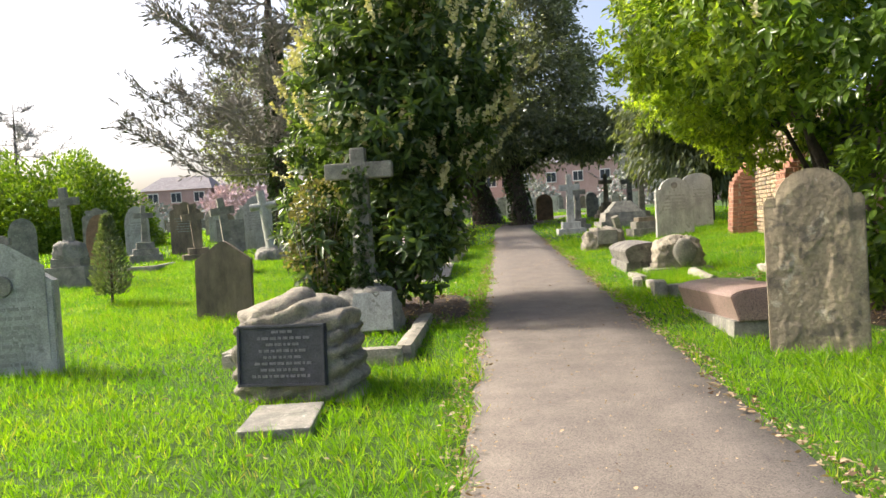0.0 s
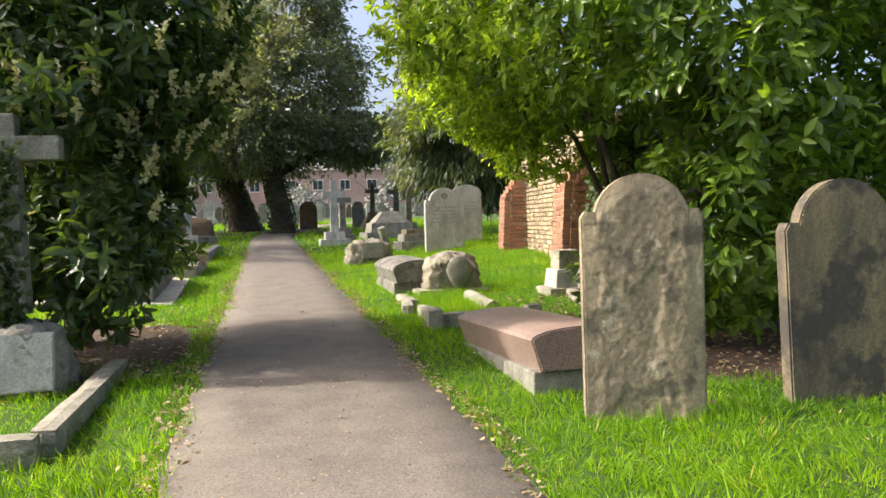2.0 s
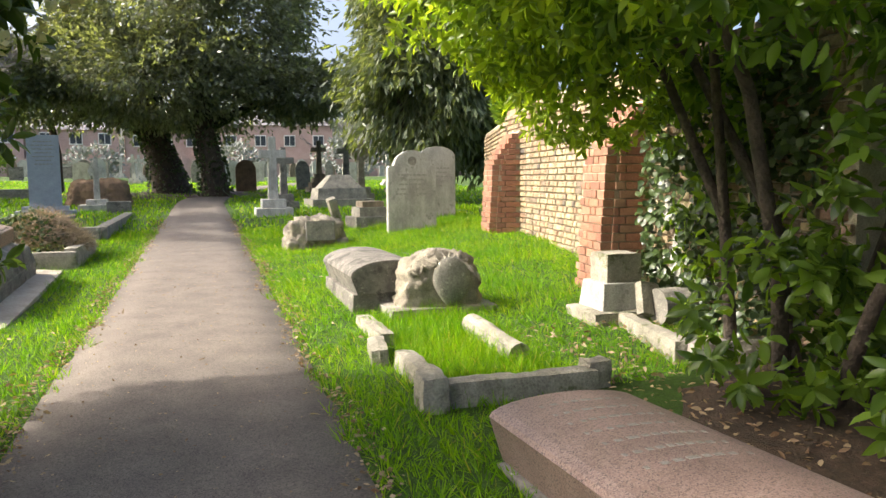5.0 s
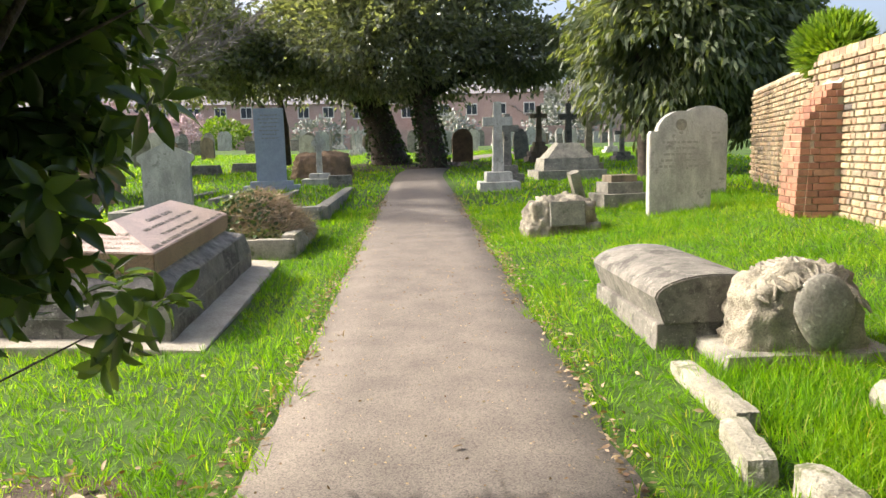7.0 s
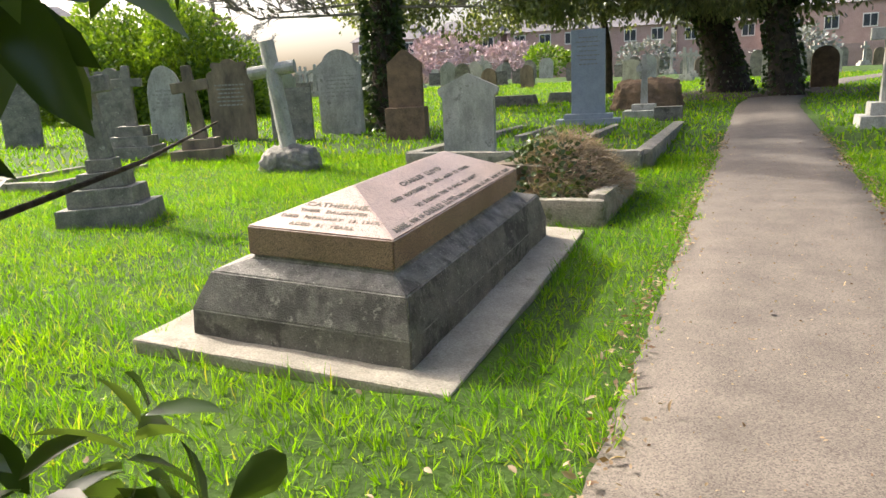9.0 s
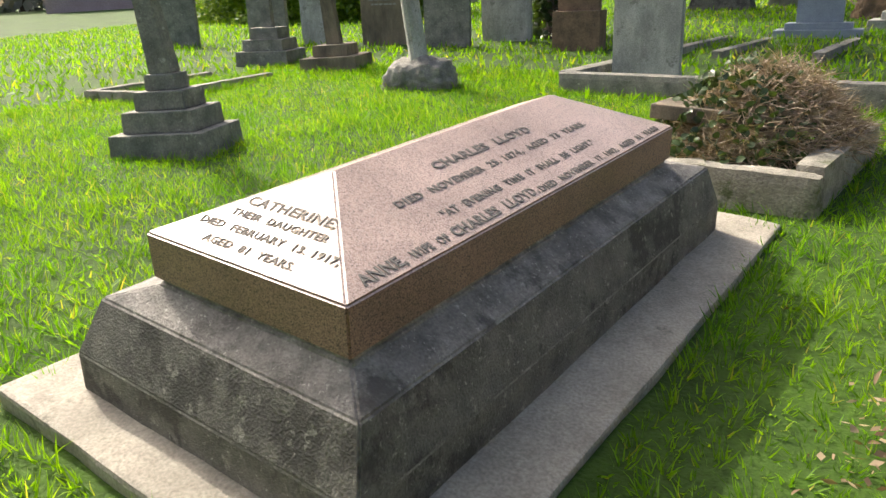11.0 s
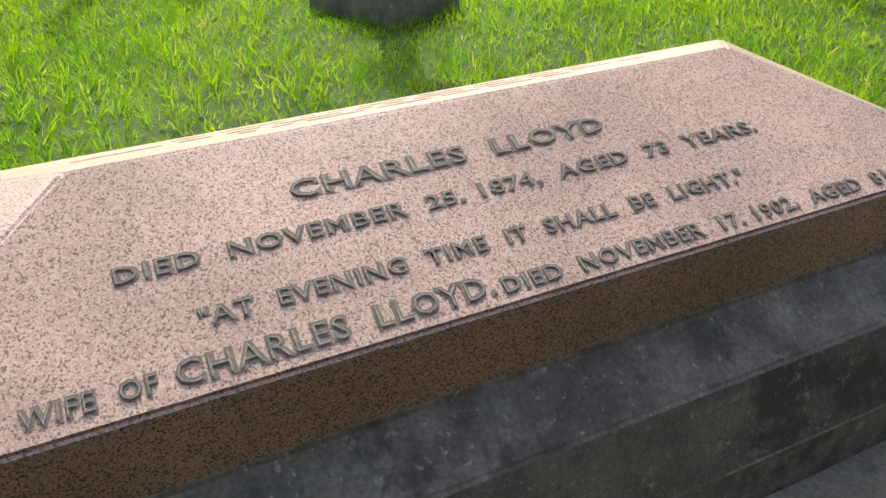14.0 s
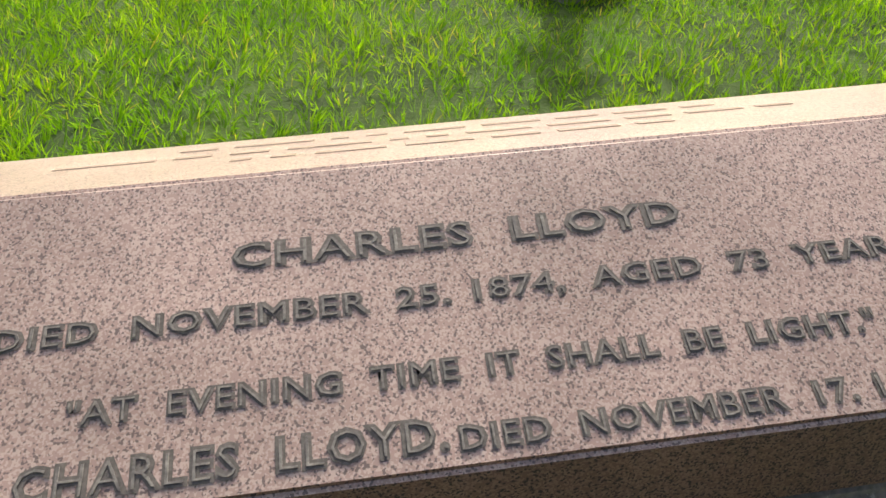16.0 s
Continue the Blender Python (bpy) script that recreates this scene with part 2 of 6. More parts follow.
M_BRICK = brick_material("stock_brick", [(0.42, 0.345, 0.21), (0.33, 0.23, 0.15), (0.2, 0.16, 0.12), (0.45, 0.375, 0.24), (0.31, 0.19, 0.125), (0.46, 0.375, 0.23), (0.26, 0.215, 0.15), (0.4, 0.3, 0.18), (0.11, 0.097, 0.088)])
M_REDBRICK = brick_material("red_brick", [(0.33, 0.155, 0.1), (0.4, 0.205, 0.13), (0.23, 0.11, 0.075), (0.37, 0.22, 0.145)])
M_MORTAR = material("lime_mortar", (0.46, 0.41, 0.31), (0.33, 0.29, 0.215), scale=12, fine=90, bump=0.5)
M_FADED = material("faded_inscription", (0.33, 0.325, 0.29), (0.25, 0.245, 0.22), scale=20, fine=120, bump=0.1)
M_WORNLINE = material("worn_granite_line", (0.37, 0.3, 0.23), (0.3, 0.24, 0.185), scale=60, fine=200, bump=0.1)
# brick red greyed and paled: distance haze is in the colour
M_FARBRICK = material("hazed_red_brickwork", (0.46, 0.33, 0.305), (0.4, 0.275, 0.25), scale=1.2, fine=14, bump=0.1)
M_ROOF = material("slate_roof", (0.2, 0.19, 0.2), (0.14, 0.13, 0.14), scale=2, fine=9)
M_GLASS = material("window_glass", (0.06, 0.07, 0.085), (0.04, 0.05, 0.06), scale=1, fine=3, rough=0.08, bump=0.0)
M_WHITE = material("white_paint", (0.75, 0.75, 0.73), (0.66, 0.66, 0.64), scale=3, fine=30, bump=0.05)
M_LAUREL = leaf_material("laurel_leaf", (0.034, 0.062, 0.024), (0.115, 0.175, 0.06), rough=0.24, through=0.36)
# brighter copy of the laurel leaf, with sunlight put into its colour
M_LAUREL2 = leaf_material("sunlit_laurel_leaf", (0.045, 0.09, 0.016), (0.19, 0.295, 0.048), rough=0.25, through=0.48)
M_SMALL = leaf_material("small_evergreen_leaf", (0.1, 0.165, 0.02), (0.34, 0.44, 0.06), rough=0.35, through=0.6)
M_FLOWER = leaf_material("cream_flower_spike", (0.42, 0.4, 0.22), (0.6, 0.56, 0.36), rough=0.7, through=0.2)
M_YEW = leaf_material("yew_needles", (0.08, 0.098, 0.085), (0.22, 0.245, 0.2), rough=0.35, through=0.5, spec=0.9)
M_CEDAR = leaf_material("cypress_fronds", (0.065, 0.09, 0.055), (0.18, 0.21, 0.12), rough=0.5, through=0.45)
M_HEDGE = leaf_material("bright_bush_leaf", (0.06, 0.125, 0.012), (0.2, 0.3, 0.03), rough=0.4, through=0.35)
M_OLIVE = leaf_material("olive_shrub_leaf", (0.1, 0.085, 0.04), (0.24, 0.23, 0.1), rough=0.45, through=0.3)
M_IVY = leaf_material("ivy_leaf", (0.02, 0.04, 0.014), (0.07, 0.11, 0.03), rough=0.35, through=0.15)
M_GRASS = grass_material()
M_DRY = leaf_material("dead_stems", (0.2, 0.14, 0.09), (0.46, 0.37, 0.27), rough=0.8, through=0.1)
M_LITTER = leaf_material("fallen_leaf", (0.13, 0.07, 0.035), (0.4, 0.31, 0.2), rough=0.7, through=0.15)
M_PINKTREE = leaf_material("pink_blossom", (0.46, 0.35, 0.37), (0.58, 0.46, 0.48), rough=0.8, through=0.02)
# pale grey instead of green, so the leaf colour carries the haze
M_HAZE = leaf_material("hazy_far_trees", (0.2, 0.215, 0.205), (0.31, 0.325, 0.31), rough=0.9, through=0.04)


# ---- building helpers ----
def gz(x, y):
    """Height of the ground: it rises gently ahead and to the left."""
    rise = 0.1 * min(max(x - 4.4, 0), 2.6) * min(max((y - 10) / 6, 0), 1) * min(max((27 - y) / 5, 0), 1)
    dip = 0.05 * math.exp(-((x - 1.0) / 1.1) ** 2 - ((y - 15.8) / 1.9) ** 2)
    return 0.03 * min(max(y, -10), 60) - 0.1 + 0.02 * min(max(1 - x, 0), 10) + rise - dip


def path_left(y):
    return 1.2 + 0.0575 * y + 0.018 * max(0, y - 30) ** 2


def path_right(y):
    return path_left(y) + 1.57 - 0.012 * (y - 10) + 0.025 * max(0, y - 30)


def part(name, bm, mat, parent=None, label="", smooth=False):
    me = bpy.data.meshes.new(name)
    bm.normal_update()
    bm.to_mesh(me)
    bm.free()
    me.materials.append(mat)
    if smooth:
        me.shade_smooth()
    ob = new(name, me)
    if parent:
        ob.parent = parent
    if label:
        ob["label"] = label
    return ob


def raw(name, verts, faces, mat, parent=None, label="", smooth=False):
    me = bpy.data.meshes.new(name)
    me.from_pydata(verts, [], faces)
    me.materials.append(mat)
    if smooth:
        me.shade_smooth()
    ob = new(name, me)
    if parent:
        ob.parent = parent
    if label:
        ob["label"] = label
    return ob


def thing(name, x, y, label, category, yaw=0.0, group="", z=None, lean=0.0, nod=0.0):
    ob = new(name)
    ob.matrix_world = pose(x, y, gz(x, y) if z is None else z, nod, lean, yaw)
    return tagged(ob, label, category, group)


def frustum(bm, z0, z1, a0, b0, a1, b1, cx=0.0, cy=0.0, bev=0.01):
    """A block with a rectangular bottom a0 x b0 and top a1 x b1."""
    vs = [bm.verts.new((cx + sx * a / 2, cy + sy * b / 2, z)) for z, a, b in ((z0, a0, b0), (z1, a1, b1)) for sx, sy in ((-1, -1), (1, -1), (1, 1), (-1, 1))]
    fs = [bm.faces.new([vs[i] for i in f]) for f in ((3, 2, 1, 0), (4, 5, 6, 7), (0, 1, 5, 4), (1, 2, 6, 5), (2, 3, 7, 6), (3, 0, 4, 7))]
    if bev:
        edges = list({e for f in fs for e in f.edges})
        bmesh.ops.bevel(bm, geom=edges, offset=bev, segments=2, affect="EDGES", profile=0.6)
    return bm


def block(sx, sy, sz, z0=0.0, cx=0.0, cy=0.0, bev=0.01):
    return frustum(bmesh.new(), z0, z0 + sz, sx, sy, sx, sy, cx, cy, bev)


def worn(sx, sy, sz, z0=0.0, cx=0.0, cy=0.0, amount=0.016, round_=0.03):
    """A block of stone with chipped, weather-rounded edges and uneven faces."""
    bm = bmesh.new()
    nx, ny, nz = (max(2, int(q / 0.06)) for q in (sx, sy, sz))
    seen = {}

    def vert(i, j, k):
        if (i, j, k) not in seen:
            p = Vector((sx * (i / nx - 0.5), sy * (j / ny - 0.5), sz * (k / nz - 0.5)))
            core = Vector((max(-sx / 2 + round_, min(sx / 2 - round_, p.x)), max(-sy / 2 + round_, min(sy / 2 - round_, p.y)), max(-sz / 2 + round_, min(sz / 2 - round_, p.z))))
            d = p - core
            if d.length > round_:
                p = core + d.normalized() * round_
            p += Vector((cx, cy, z0 + sz / 2))
            q = p * 5 + Vector((sx * 31, sy * 17, sz * 11))
            out = (p - Vector((cx, cy, z0 + sz / 2))).normalized()
            p += out * amount * (noise.noise(q) + 0.6 * noise.noise(q * 3)) - out * amount * max(0, noise.noise(q * 1.7 + Vector((7, 1, 3))) - 0.25) * 2.5
            seen[(i, j, k)] = bm.verts.new(p)
        return seen[(i, j, k)]

    for i in range(nx):
        for j in range(ny):
            bm.faces.new((vert(i, j, 0), vert(i, j + 1, 0), vert(i + 1, j + 1, 0), vert(i + 1, j, 0)))
            bm.faces.new((vert(i, j, nz), vert(i + 1, j, nz), vert(i + 1, j + 1, nz), vert(i, j + 1, nz)))
        for k in range(nz):
            bm.faces.new((vert(i, 0, k), vert(i + 1, 0, k), vert(i + 1, 0, k + 1), vert(i, 0, k + 1)))
            bm.faces.new((vert(i, ny, k), vert(i, ny, k + 1), vert(i + 1, ny, k + 1), vert(i + 1, ny, k)))
    for j in range(ny):
        for k in range(nz):
            bm.faces.new((vert(0, j, k), vert(0, j, k + 1), vert(0, j + 1, k + 1), vert(0, j + 1, k)))
            bm.faces.new((vert(nx, j, k), vert(nx, j + 1, k), vert(nx, j + 1, k + 1), vert(nx, j, k + 1)))
    return bm


def slab(outline, depth, bev=0.008):
    """An upright slab with an outline in x and z, front at -depth/2."""
    bm = bmesh.new()
    front = [bm.verts.new((x, -depth / 2, z)) for x, z in outline]
    back = [bm.verts.new((x, depth / 2, z)) for x, z in outline]
    n = len(outline)
    f = bm.faces.new(front)
    g = bm.faces.new(back[::-1])
    for i in range(n):
        j = (i + 1) % n
        bm.faces.new((front[j], front[i], back[i], back[j]))
    bmesh.ops.recalc_face_normals(bm, faces=bm.faces)
    if bev:
        bmesh.ops.bevel(bm, geom=list(f.edges) + list(g.edges), offset=bev, segments=2, affect="EDGES")
    return bm


def arc(cx, cz, r, a0, a1, n=12, rz=None):
    rz = rz or r
    return [(cx + r * math.cos(radians(a0 + (a1 - a0) * i / n)), cz + rz * math.sin(radians(a0 + (a1 - a0) * i / n))) for i in range(n + 1)]


def outline(kind, w, h):
    """Headstone outlines, from the bottom right corner round to the bottom left."""
    a = w / 2
    base = [(-a, -0.15), (a, -0.15)]
    if kind == "round":
        return base + arc(0, h - a * 0.55, a, 0, 180, 16, a * 0.55)
    if kind == "arch":
        return base + arc(0, h - a, a, 0, 180, 18)
    if kind == "shoulder":
        r = a * 0.78
        return base + [(a, h - r * 0.92), (a * 0.93, h - r * 0.78), (r, h - r * 0.78)] + arc(0, h - r, r, 12, 168, 16) + [(-r, h - r * 0.78), (-a * 0.93, h - r * 0.78), (-a, h - r * 0.92)]
    if kind == "gable":
        return base + [(a * 0.86, h * 0.1), (a * 0.86, h * 0.72), (a, h * 0.77), (a, h * 0.83), (0, h), (-a, h * 0.83), (-a, h * 0.77), (-a * 0.86, h * 0.72), (-a * 0.86, h * 0.1)]
    if kind == "plaingable":
        return base + [(a, h * 0.76), (a * 0.14, h * 0.985), (0, h), (-a * 0.14, h * 0.985), (-a, h * 0.76)]
    if kind == "gothic":
        right = [(a * math.cos(radians(q)) ** 0.8, h * 0.62 + h * 0.38 * math.sin(radians(q))) for q in range(0, 90, 10)]
        return base + right + [(0, h * 1.01)] + [(-x, z) for x, z in right[::-1]]
    if kind == "scallop":
        return base + arc(a * 0.78, h * 0.8, a * 0.22, 0, 90, 5) + arc(a * 0.62, h * 0.93, a * 0.16, -60, 80, 5) + arc(0, h - a * 0.38, a * 0.42, 35, 145, 8) + arc(-a * 0.62, h * 0.93, a * 0.16, 100, 240, 5) + arc(-a * 0.78, h * 0.8, a * 0.22, 90, 180, 5)
    return base + [(a, h), (-a, h)]


def rough_up(bm, amount, scale, seed=0.0):
    bm.normal_update()
    for v in bm.verts:
        p = v.co * scale + Vector((seed, seed * 0.7, seed * 1.3))
        v.co += v.normal * amount * noise.noise(p) + v.normal * amount * 0.5 * noise.noise(p * 2.7)


def writing(parent, width, z_top, rows, step, depth, mat=None, cap=0.028):
    """Unreadable inscription: rows of short raised bars."""
    rng = random.Random(int(width * 1000) + rows)
    for i in range(rows):
        bm = bmesh.new()
        half = width / 2 * rng.uniform(0.55, 0.95)
        x = -half
        while x < half:
            w = rng.uniform(0.03, 0.09)
            e = min(x + w, half)
            z = z_top - i * step
            frustum(bm, z, z + cap, e - x, 0.004, e - x, 0.004, (x + e) / 2, -depth / 2 - 0.001, 0)
            x = e + 0.018
        tagged(part("inscription_line", bm, mat or M_FADED, parent), kind="stuff")


def headstone(x, y, w, h, kind, mat, label, yaw=0.0, lean=0.0, nod=0.0, depth=0.1, lines=0, group="", plinth=0.0, name="headstone", rim=False):
    ob = thing(name, x, y, label, "headstone", yaw, group, lean=lean, nod=nod)
    bm = slab(outline(kind, w, h - plinth), depth, 0.01)
    if plinth:
        bmesh.ops.translate(bm, verts=bm.verts, vec=(0, 0, plinth))
    part("stone", bm, mat, ob)
    if rim:
        inner = [(px * 0.86, 0.1 + (pz + 0.15) * 0.86) for px, pz in outline(kind, w, h)]
        part("panel", slab(inner, 0.012, 0.004), mat, ob).location = (0, -depth / 2, 0)
    if plinth:
        part("plinth", block(w * 1.16, depth * 2.6, plinth + 0.2, -0.2, bev=0.015), mat, ob)
    if lines:
        writing(ob, w * 0.72, h * 0.68, lines, 0.075, depth + (0.012 if rim else 0))
    return ob


def cross_bm(h, arm, t, drop=0.28, taper=0.85, ring=0.0):
    """A latin cross as one stone: tapered shaft and arms, with a ring if wanted."""
    bm = bmesh.new()
    zc = h * (1 - drop)
    frustum(bm, 0, h, t * 1.25, t, t * taper, t * 0.8, bev=t * 0.09)
    frustum(bm, zc - t * 0.5, zc + t * 0.5, arm, t * 0.86, arm, t * 0.86, bev=t * 0.09)
    if ring:
        n = 20
        vs = []
        for i in range(n):
            q = 2 * math.pi * i / n
            vs.append([bm.verts.new((r * math.cos(q), yy, zc + r * math.sin(q))) for r, yy in ((ring, -t * 0.3), (ring * 1.3, -t * 0.3), (ring * 1.3, t * 0.3), (ring, t * 0.3))])
        for i in range(n):
            p, q = vs[i], vs[(i + 1) % n]
            for k in range(4):
                bm.faces.new((p[k], p[(k + 1) % 4], q[(k + 1) % 4], q[k]))
    return bm


def stepped_cross(x, y, h, mat, label, yaw=0.0, lean=0.0, nod=0.0, steps=((0.62, 0.16), (0.46, 0.15), (0.32, 0.13)), arm=0.5, t=0.15, ring=0.0, group="", deep=1.0):
    ob = thing("stone_cross", x, y, label, "grave cross", yaw, group, nod=nod * 0.3, lean=lean * 0.3)
    z = -0.08
    for i, (w, s) in enumerate(steps):
        s2 = s + (0.08 if i == 0 else 0)
        part("step", frustum(bmesh.new(), z, z + s2, w, w * deep, w * 0.97, w * deep * 0.97, bev=0.012), mat, ob)
        z += s2
    c = part("cross", cross_bm(h - z, arm, t, ring=ring), mat, ob)
    c.matrix_basis = pose(0, 0, z - 0.005, nod * 0.7, lean * 0.7, 0)
    return ob


def rock_bm(sx, sy, sz, seed, rough=0.12, flat=0.0, cuts=3):
    bm = bmesh.new()
    bmesh.ops.create_icosphere(bm, subdivisions=cuts + 2, radius=1.0)
    for v in bm.verts:
        d = v.co.copy()
        s = Vector((seed, seed * 0.6, 0))
        crease = abs(noise.noise(d * 5.0 + s))
        f = 1 + rough * 0.6 * noise.noise(d * 1.7 + s) + rough * 1.1 * (min(crease, 0.22) - 0.16) + rough * 0.45 * noise.noise(d * 8 + s) + rough * 0.2 * noise.noise(d * 19 + s)
        q = max(abs(d.x), abs(d.y), abs(d.z)) ** 0.45
        v.co = Vector((d.x * sx / 2, d.y * sy / 2, d.z * sz)) * f / q * 0.93
        if v.co.z < -0.06:
            v.co.z = -0.06
    return bm


# ---- foliage helpers ----
RNG = np.random.default_rng(7)
LEAF_V = np.array([(0, 0, 0), (-0.36, 0.2, 0.07), (0, 0.2, 0), (0.36, 0.2, 0.07), (-0.5, 0.48, 0.08), (0, 0.48, -0.01), (0.5, 0.48, 0.08), (-0.34, 0.77, 0.02), (0, 0.77, -0.05), (0.34, 0.77, 0.02), (0, 1, -0.12)])
LEAF_F = [(0, 3, 2), (0, 2, 1), (2, 3, 6, 5), (1, 2, 5, 4), (5, 6, 9, 8), (4, 5, 8, 7), (8, 9, 10), (7, 8, 10)]
BLADE_V = np.array([(-0.5, 0, 0), (0.5, 0, 0), (0.32, 0.55, 0.05), (-0.32, 0.55, 0.05), (0, 1, 0.25)])
BLADE_F = [(0, 1, 2, 3), (3, 2, 4)]
CARD_V = np.array([(0, 0, 0), (-0.5, 0.45, 0.1), (0.5, 0.5, -0.1), (0.1, 1, 0)])
CARD_F = [(0, 2, 1), (1, 2, 3)]


def unit(v):
    return v / np.maximum(np.linalg.norm(v, axis=1, keepdims=True), 1e-9)


def scatter(name, at, along, length, width, mat, template=(LEAF_V, LEAF_F), parent=None, label="", up=None):
    """One mesh of many small leaves: each lies along a direction, with a random roll."""
    V, F = template
    n = len(at)
    along = unit(along)
    ref = RNG.normal(size=(n, 3)) if up is None else up + RNG.normal(size=(n, 3)) * 0.5
    side = unit(np.cross(along, ref))
    nor = np.cross(side, along)
    length = np.broadcast_to(length, n)[:, None, None]
    width = np.broadcast_to(width, n)[:, None, None]
    pts = at[:, None, :] + V[None, :, 0:1] * width * side[:, None, :] + V[None, :, 1:2] * length * along[:, None, :] + V[None, :, 2:3] * length * nor[:, None, :]
    verts = pts.reshape(-1, 3)
    me = bpy.data.meshes.new(name)
    k = len(V)
    sizes = np.array([len(f) for f in F])
    flat = np.concatenate([np.array(f) for f in F])
    loops = (np.arange(n)[:, None] * k + flat[None, :]).ravel()
    totals = np.tile(sizes, n)
    me.vertices.add(len(verts))
    me.vertices.foreach_set("co", verts.ravel().astype(np.float32))
    me.loops.add(len(loops))
    me.loops.foreach_set("vertex_index", loops.astype(np.int32))
    me.polygons.add(len(totals))
    me.polygons.foreach_set("loop_start", np.concatenate([[0], np.cumsum(totals)[:-1]]).astype(np.int32))
    me.update(calc_edges=True)
    me.validate()
    me.materials.append(mat)
    ob = new(name, me)
    if parent:
        ob.parent = parent
    if label:
        ob["label"] = label
    return ob


def lumps(p, f):
    """A cheap lumpy field between -1 and 1, for gaps in a crown."""
    return np.sin(p[:, 0] * f + 1.3 * np.sin(p[:, 1] * f * 0.8)) * np.sin(p[:, 1] * f * 1.1 + 1.7 * np.sin(p[:, 2] * f * 0.7)) * np.sin(p[:, 2] * f * 1.2 + 0.9 * np.sin(p[:, 0] * f * 0.9))


def crown(blobs, density, f=2.2, gap=-0.25, inner=0.55, rag=0.0):
    """Points and outward directions for leaves in a crown of ellipsoids; count by surface."""
    P, D = [], []
    for (cx, cy, cz), (rx, ry, rz) in blobs:
        n = int(density * (rx * ry + ry * rz + rx * rz) * 4.2)
        d = unit(RNG.normal(size=(n, 3)))
        r = inner + (1.0 - inner) * RNG.random((n, 1)) ** 0.5
        r = r * (1 + 0.16 * lumps(d * 3.0 + cx, 2.4)[:, None])
        if rag:
            r = r * (1 + rag * np.maximum(0, lumps(d * 9.0 + cz, 2.1))[:, None])
        p = d * r * np.array([rx, ry, rz]) + np.array([cx, cy, cz])
        keep = lumps(p, f) > gap
        P.append(p[keep])
        D.append(d[keep])
    return np.concatenate(P), np.concatenate(D)


def limb(points, radii, sides=7):
    """A tapered limb along a few points."""
    verts, faces = [], []
    pts = [Vector(p) for p in points]
    for i, (p, r) in enumerate(zip(pts, radii)):
        t = (pts[min(i + 1, len(pts) - 1)] - pts[max(i - 1, 0)]).normalized()
        a = t.orthogonal().normalized()
        b = t.cross(a)
        for k in range(sides):
            q = 2 * math.pi * k / sides
            w = 1 + 0.12 * noise.noise(p * 3 + Vector((k, i, 0)))
            verts.append(p + (a * math.cos(q) + b * math.sin(q)) * r * w)
    for i in range(len(pts) - 1):
        for k in range(sides):
            k2 = (k + 1) % sides
            faces.append((i * sides + k, i * sides + k2, (i + 1) * sides + k2, (i + 1) * sides + k))
    faces.append(tuple(range((len(pts) - 1) * sides, len(pts) * sides)))
    return [tuple(v) for v in verts], faces


def joined(list_of):
    V, F = [], []
    for v, f in list_of:
        o = len(V)
        V += v
        F += [tuple(i + o for i in q) for q in f]
    return V, F


# ---- ground and path ----
def build_ground():
    xs = sorted(set([-400, -200, -100, -60, -40, -25] + [round(-18 + 0.5 * i, 2) for i in range(73)] + [25, 40, 60, 100, 200, 400]))
    ys = sorted(set([-200, -80, -40, -20] + [round(-10 + 0.5 * i, 2) for i in range(140)] + [64, 70, 80, 100, 150, 250, 450]))
    verts = []
    for y in ys:
        for x in xs:
            z = gz(x, y)
            if -18 < x < 18 and y < 60:
                edge = min(abs(x - path_left(y)), abs(x - path_right(y)))
                inside = path_left(y) - 0.1 < x < path_right(y) + 0.1
                z -= 0.012 * (1 + noise.noise(Vector((x * 0.7, y * 0.7, 0)))) * min(1, edge) * (0 if inside else 1)
            verts.append((x, y, z))
    nx = len(xs)
    faces = [(j * nx + i, j * nx + i + 1, (j + 1) * nx + i + 1, (j + 1) * nx + i) for j in range(len(ys) - 1) for i in range(nx - 1)]
    ob = raw("ground", verts, faces, M_SOIL, smooth=True)
    tagged(ob, "mown green grass over gently rising churchyard ground", "grass", kind="structure")
    verts, faces = [], []
    n = 0
    y = -9.0
    while y < 48:
        l = path_left(y) + 0.035 * noise.noise(Vector((0, y * 2.5, 3))) + 0.03 * noise.noise(Vector((0, y * 9, 3)))
        r = path_right(y) + 0.05 * noise.noise(Vector((5, y * 2.5, 3))) + 0.03 * noise.noise(Vector((5, y * 9, 3)))
        for k, q in enumerate((0.0, 0.015, 0.25, 0.5, 0.75, 0.985, 1.0)):
            x = l + (r - l) * q
            verts.append((x, y, gz(x, y) + 0.012 + 0.012 * math.sin(math.pi * q) + (-0.03 if k in (0, 6) else 0)))
        n += 1
        y += 0.1
    faces = [(j * 7 + k, j * 7 + k + 1, (j + 1) * 7 + k + 1, (j + 1) * 7 + k) for j in range(n - 1) for k in range(6)]
    ob = raw("path", verts, faces, M_ASPHALT, smooth=True)
    tagged(ob, "worn grey-brown tarmac footpath with crumbling edges", "path", kind="structure")


build_ground()


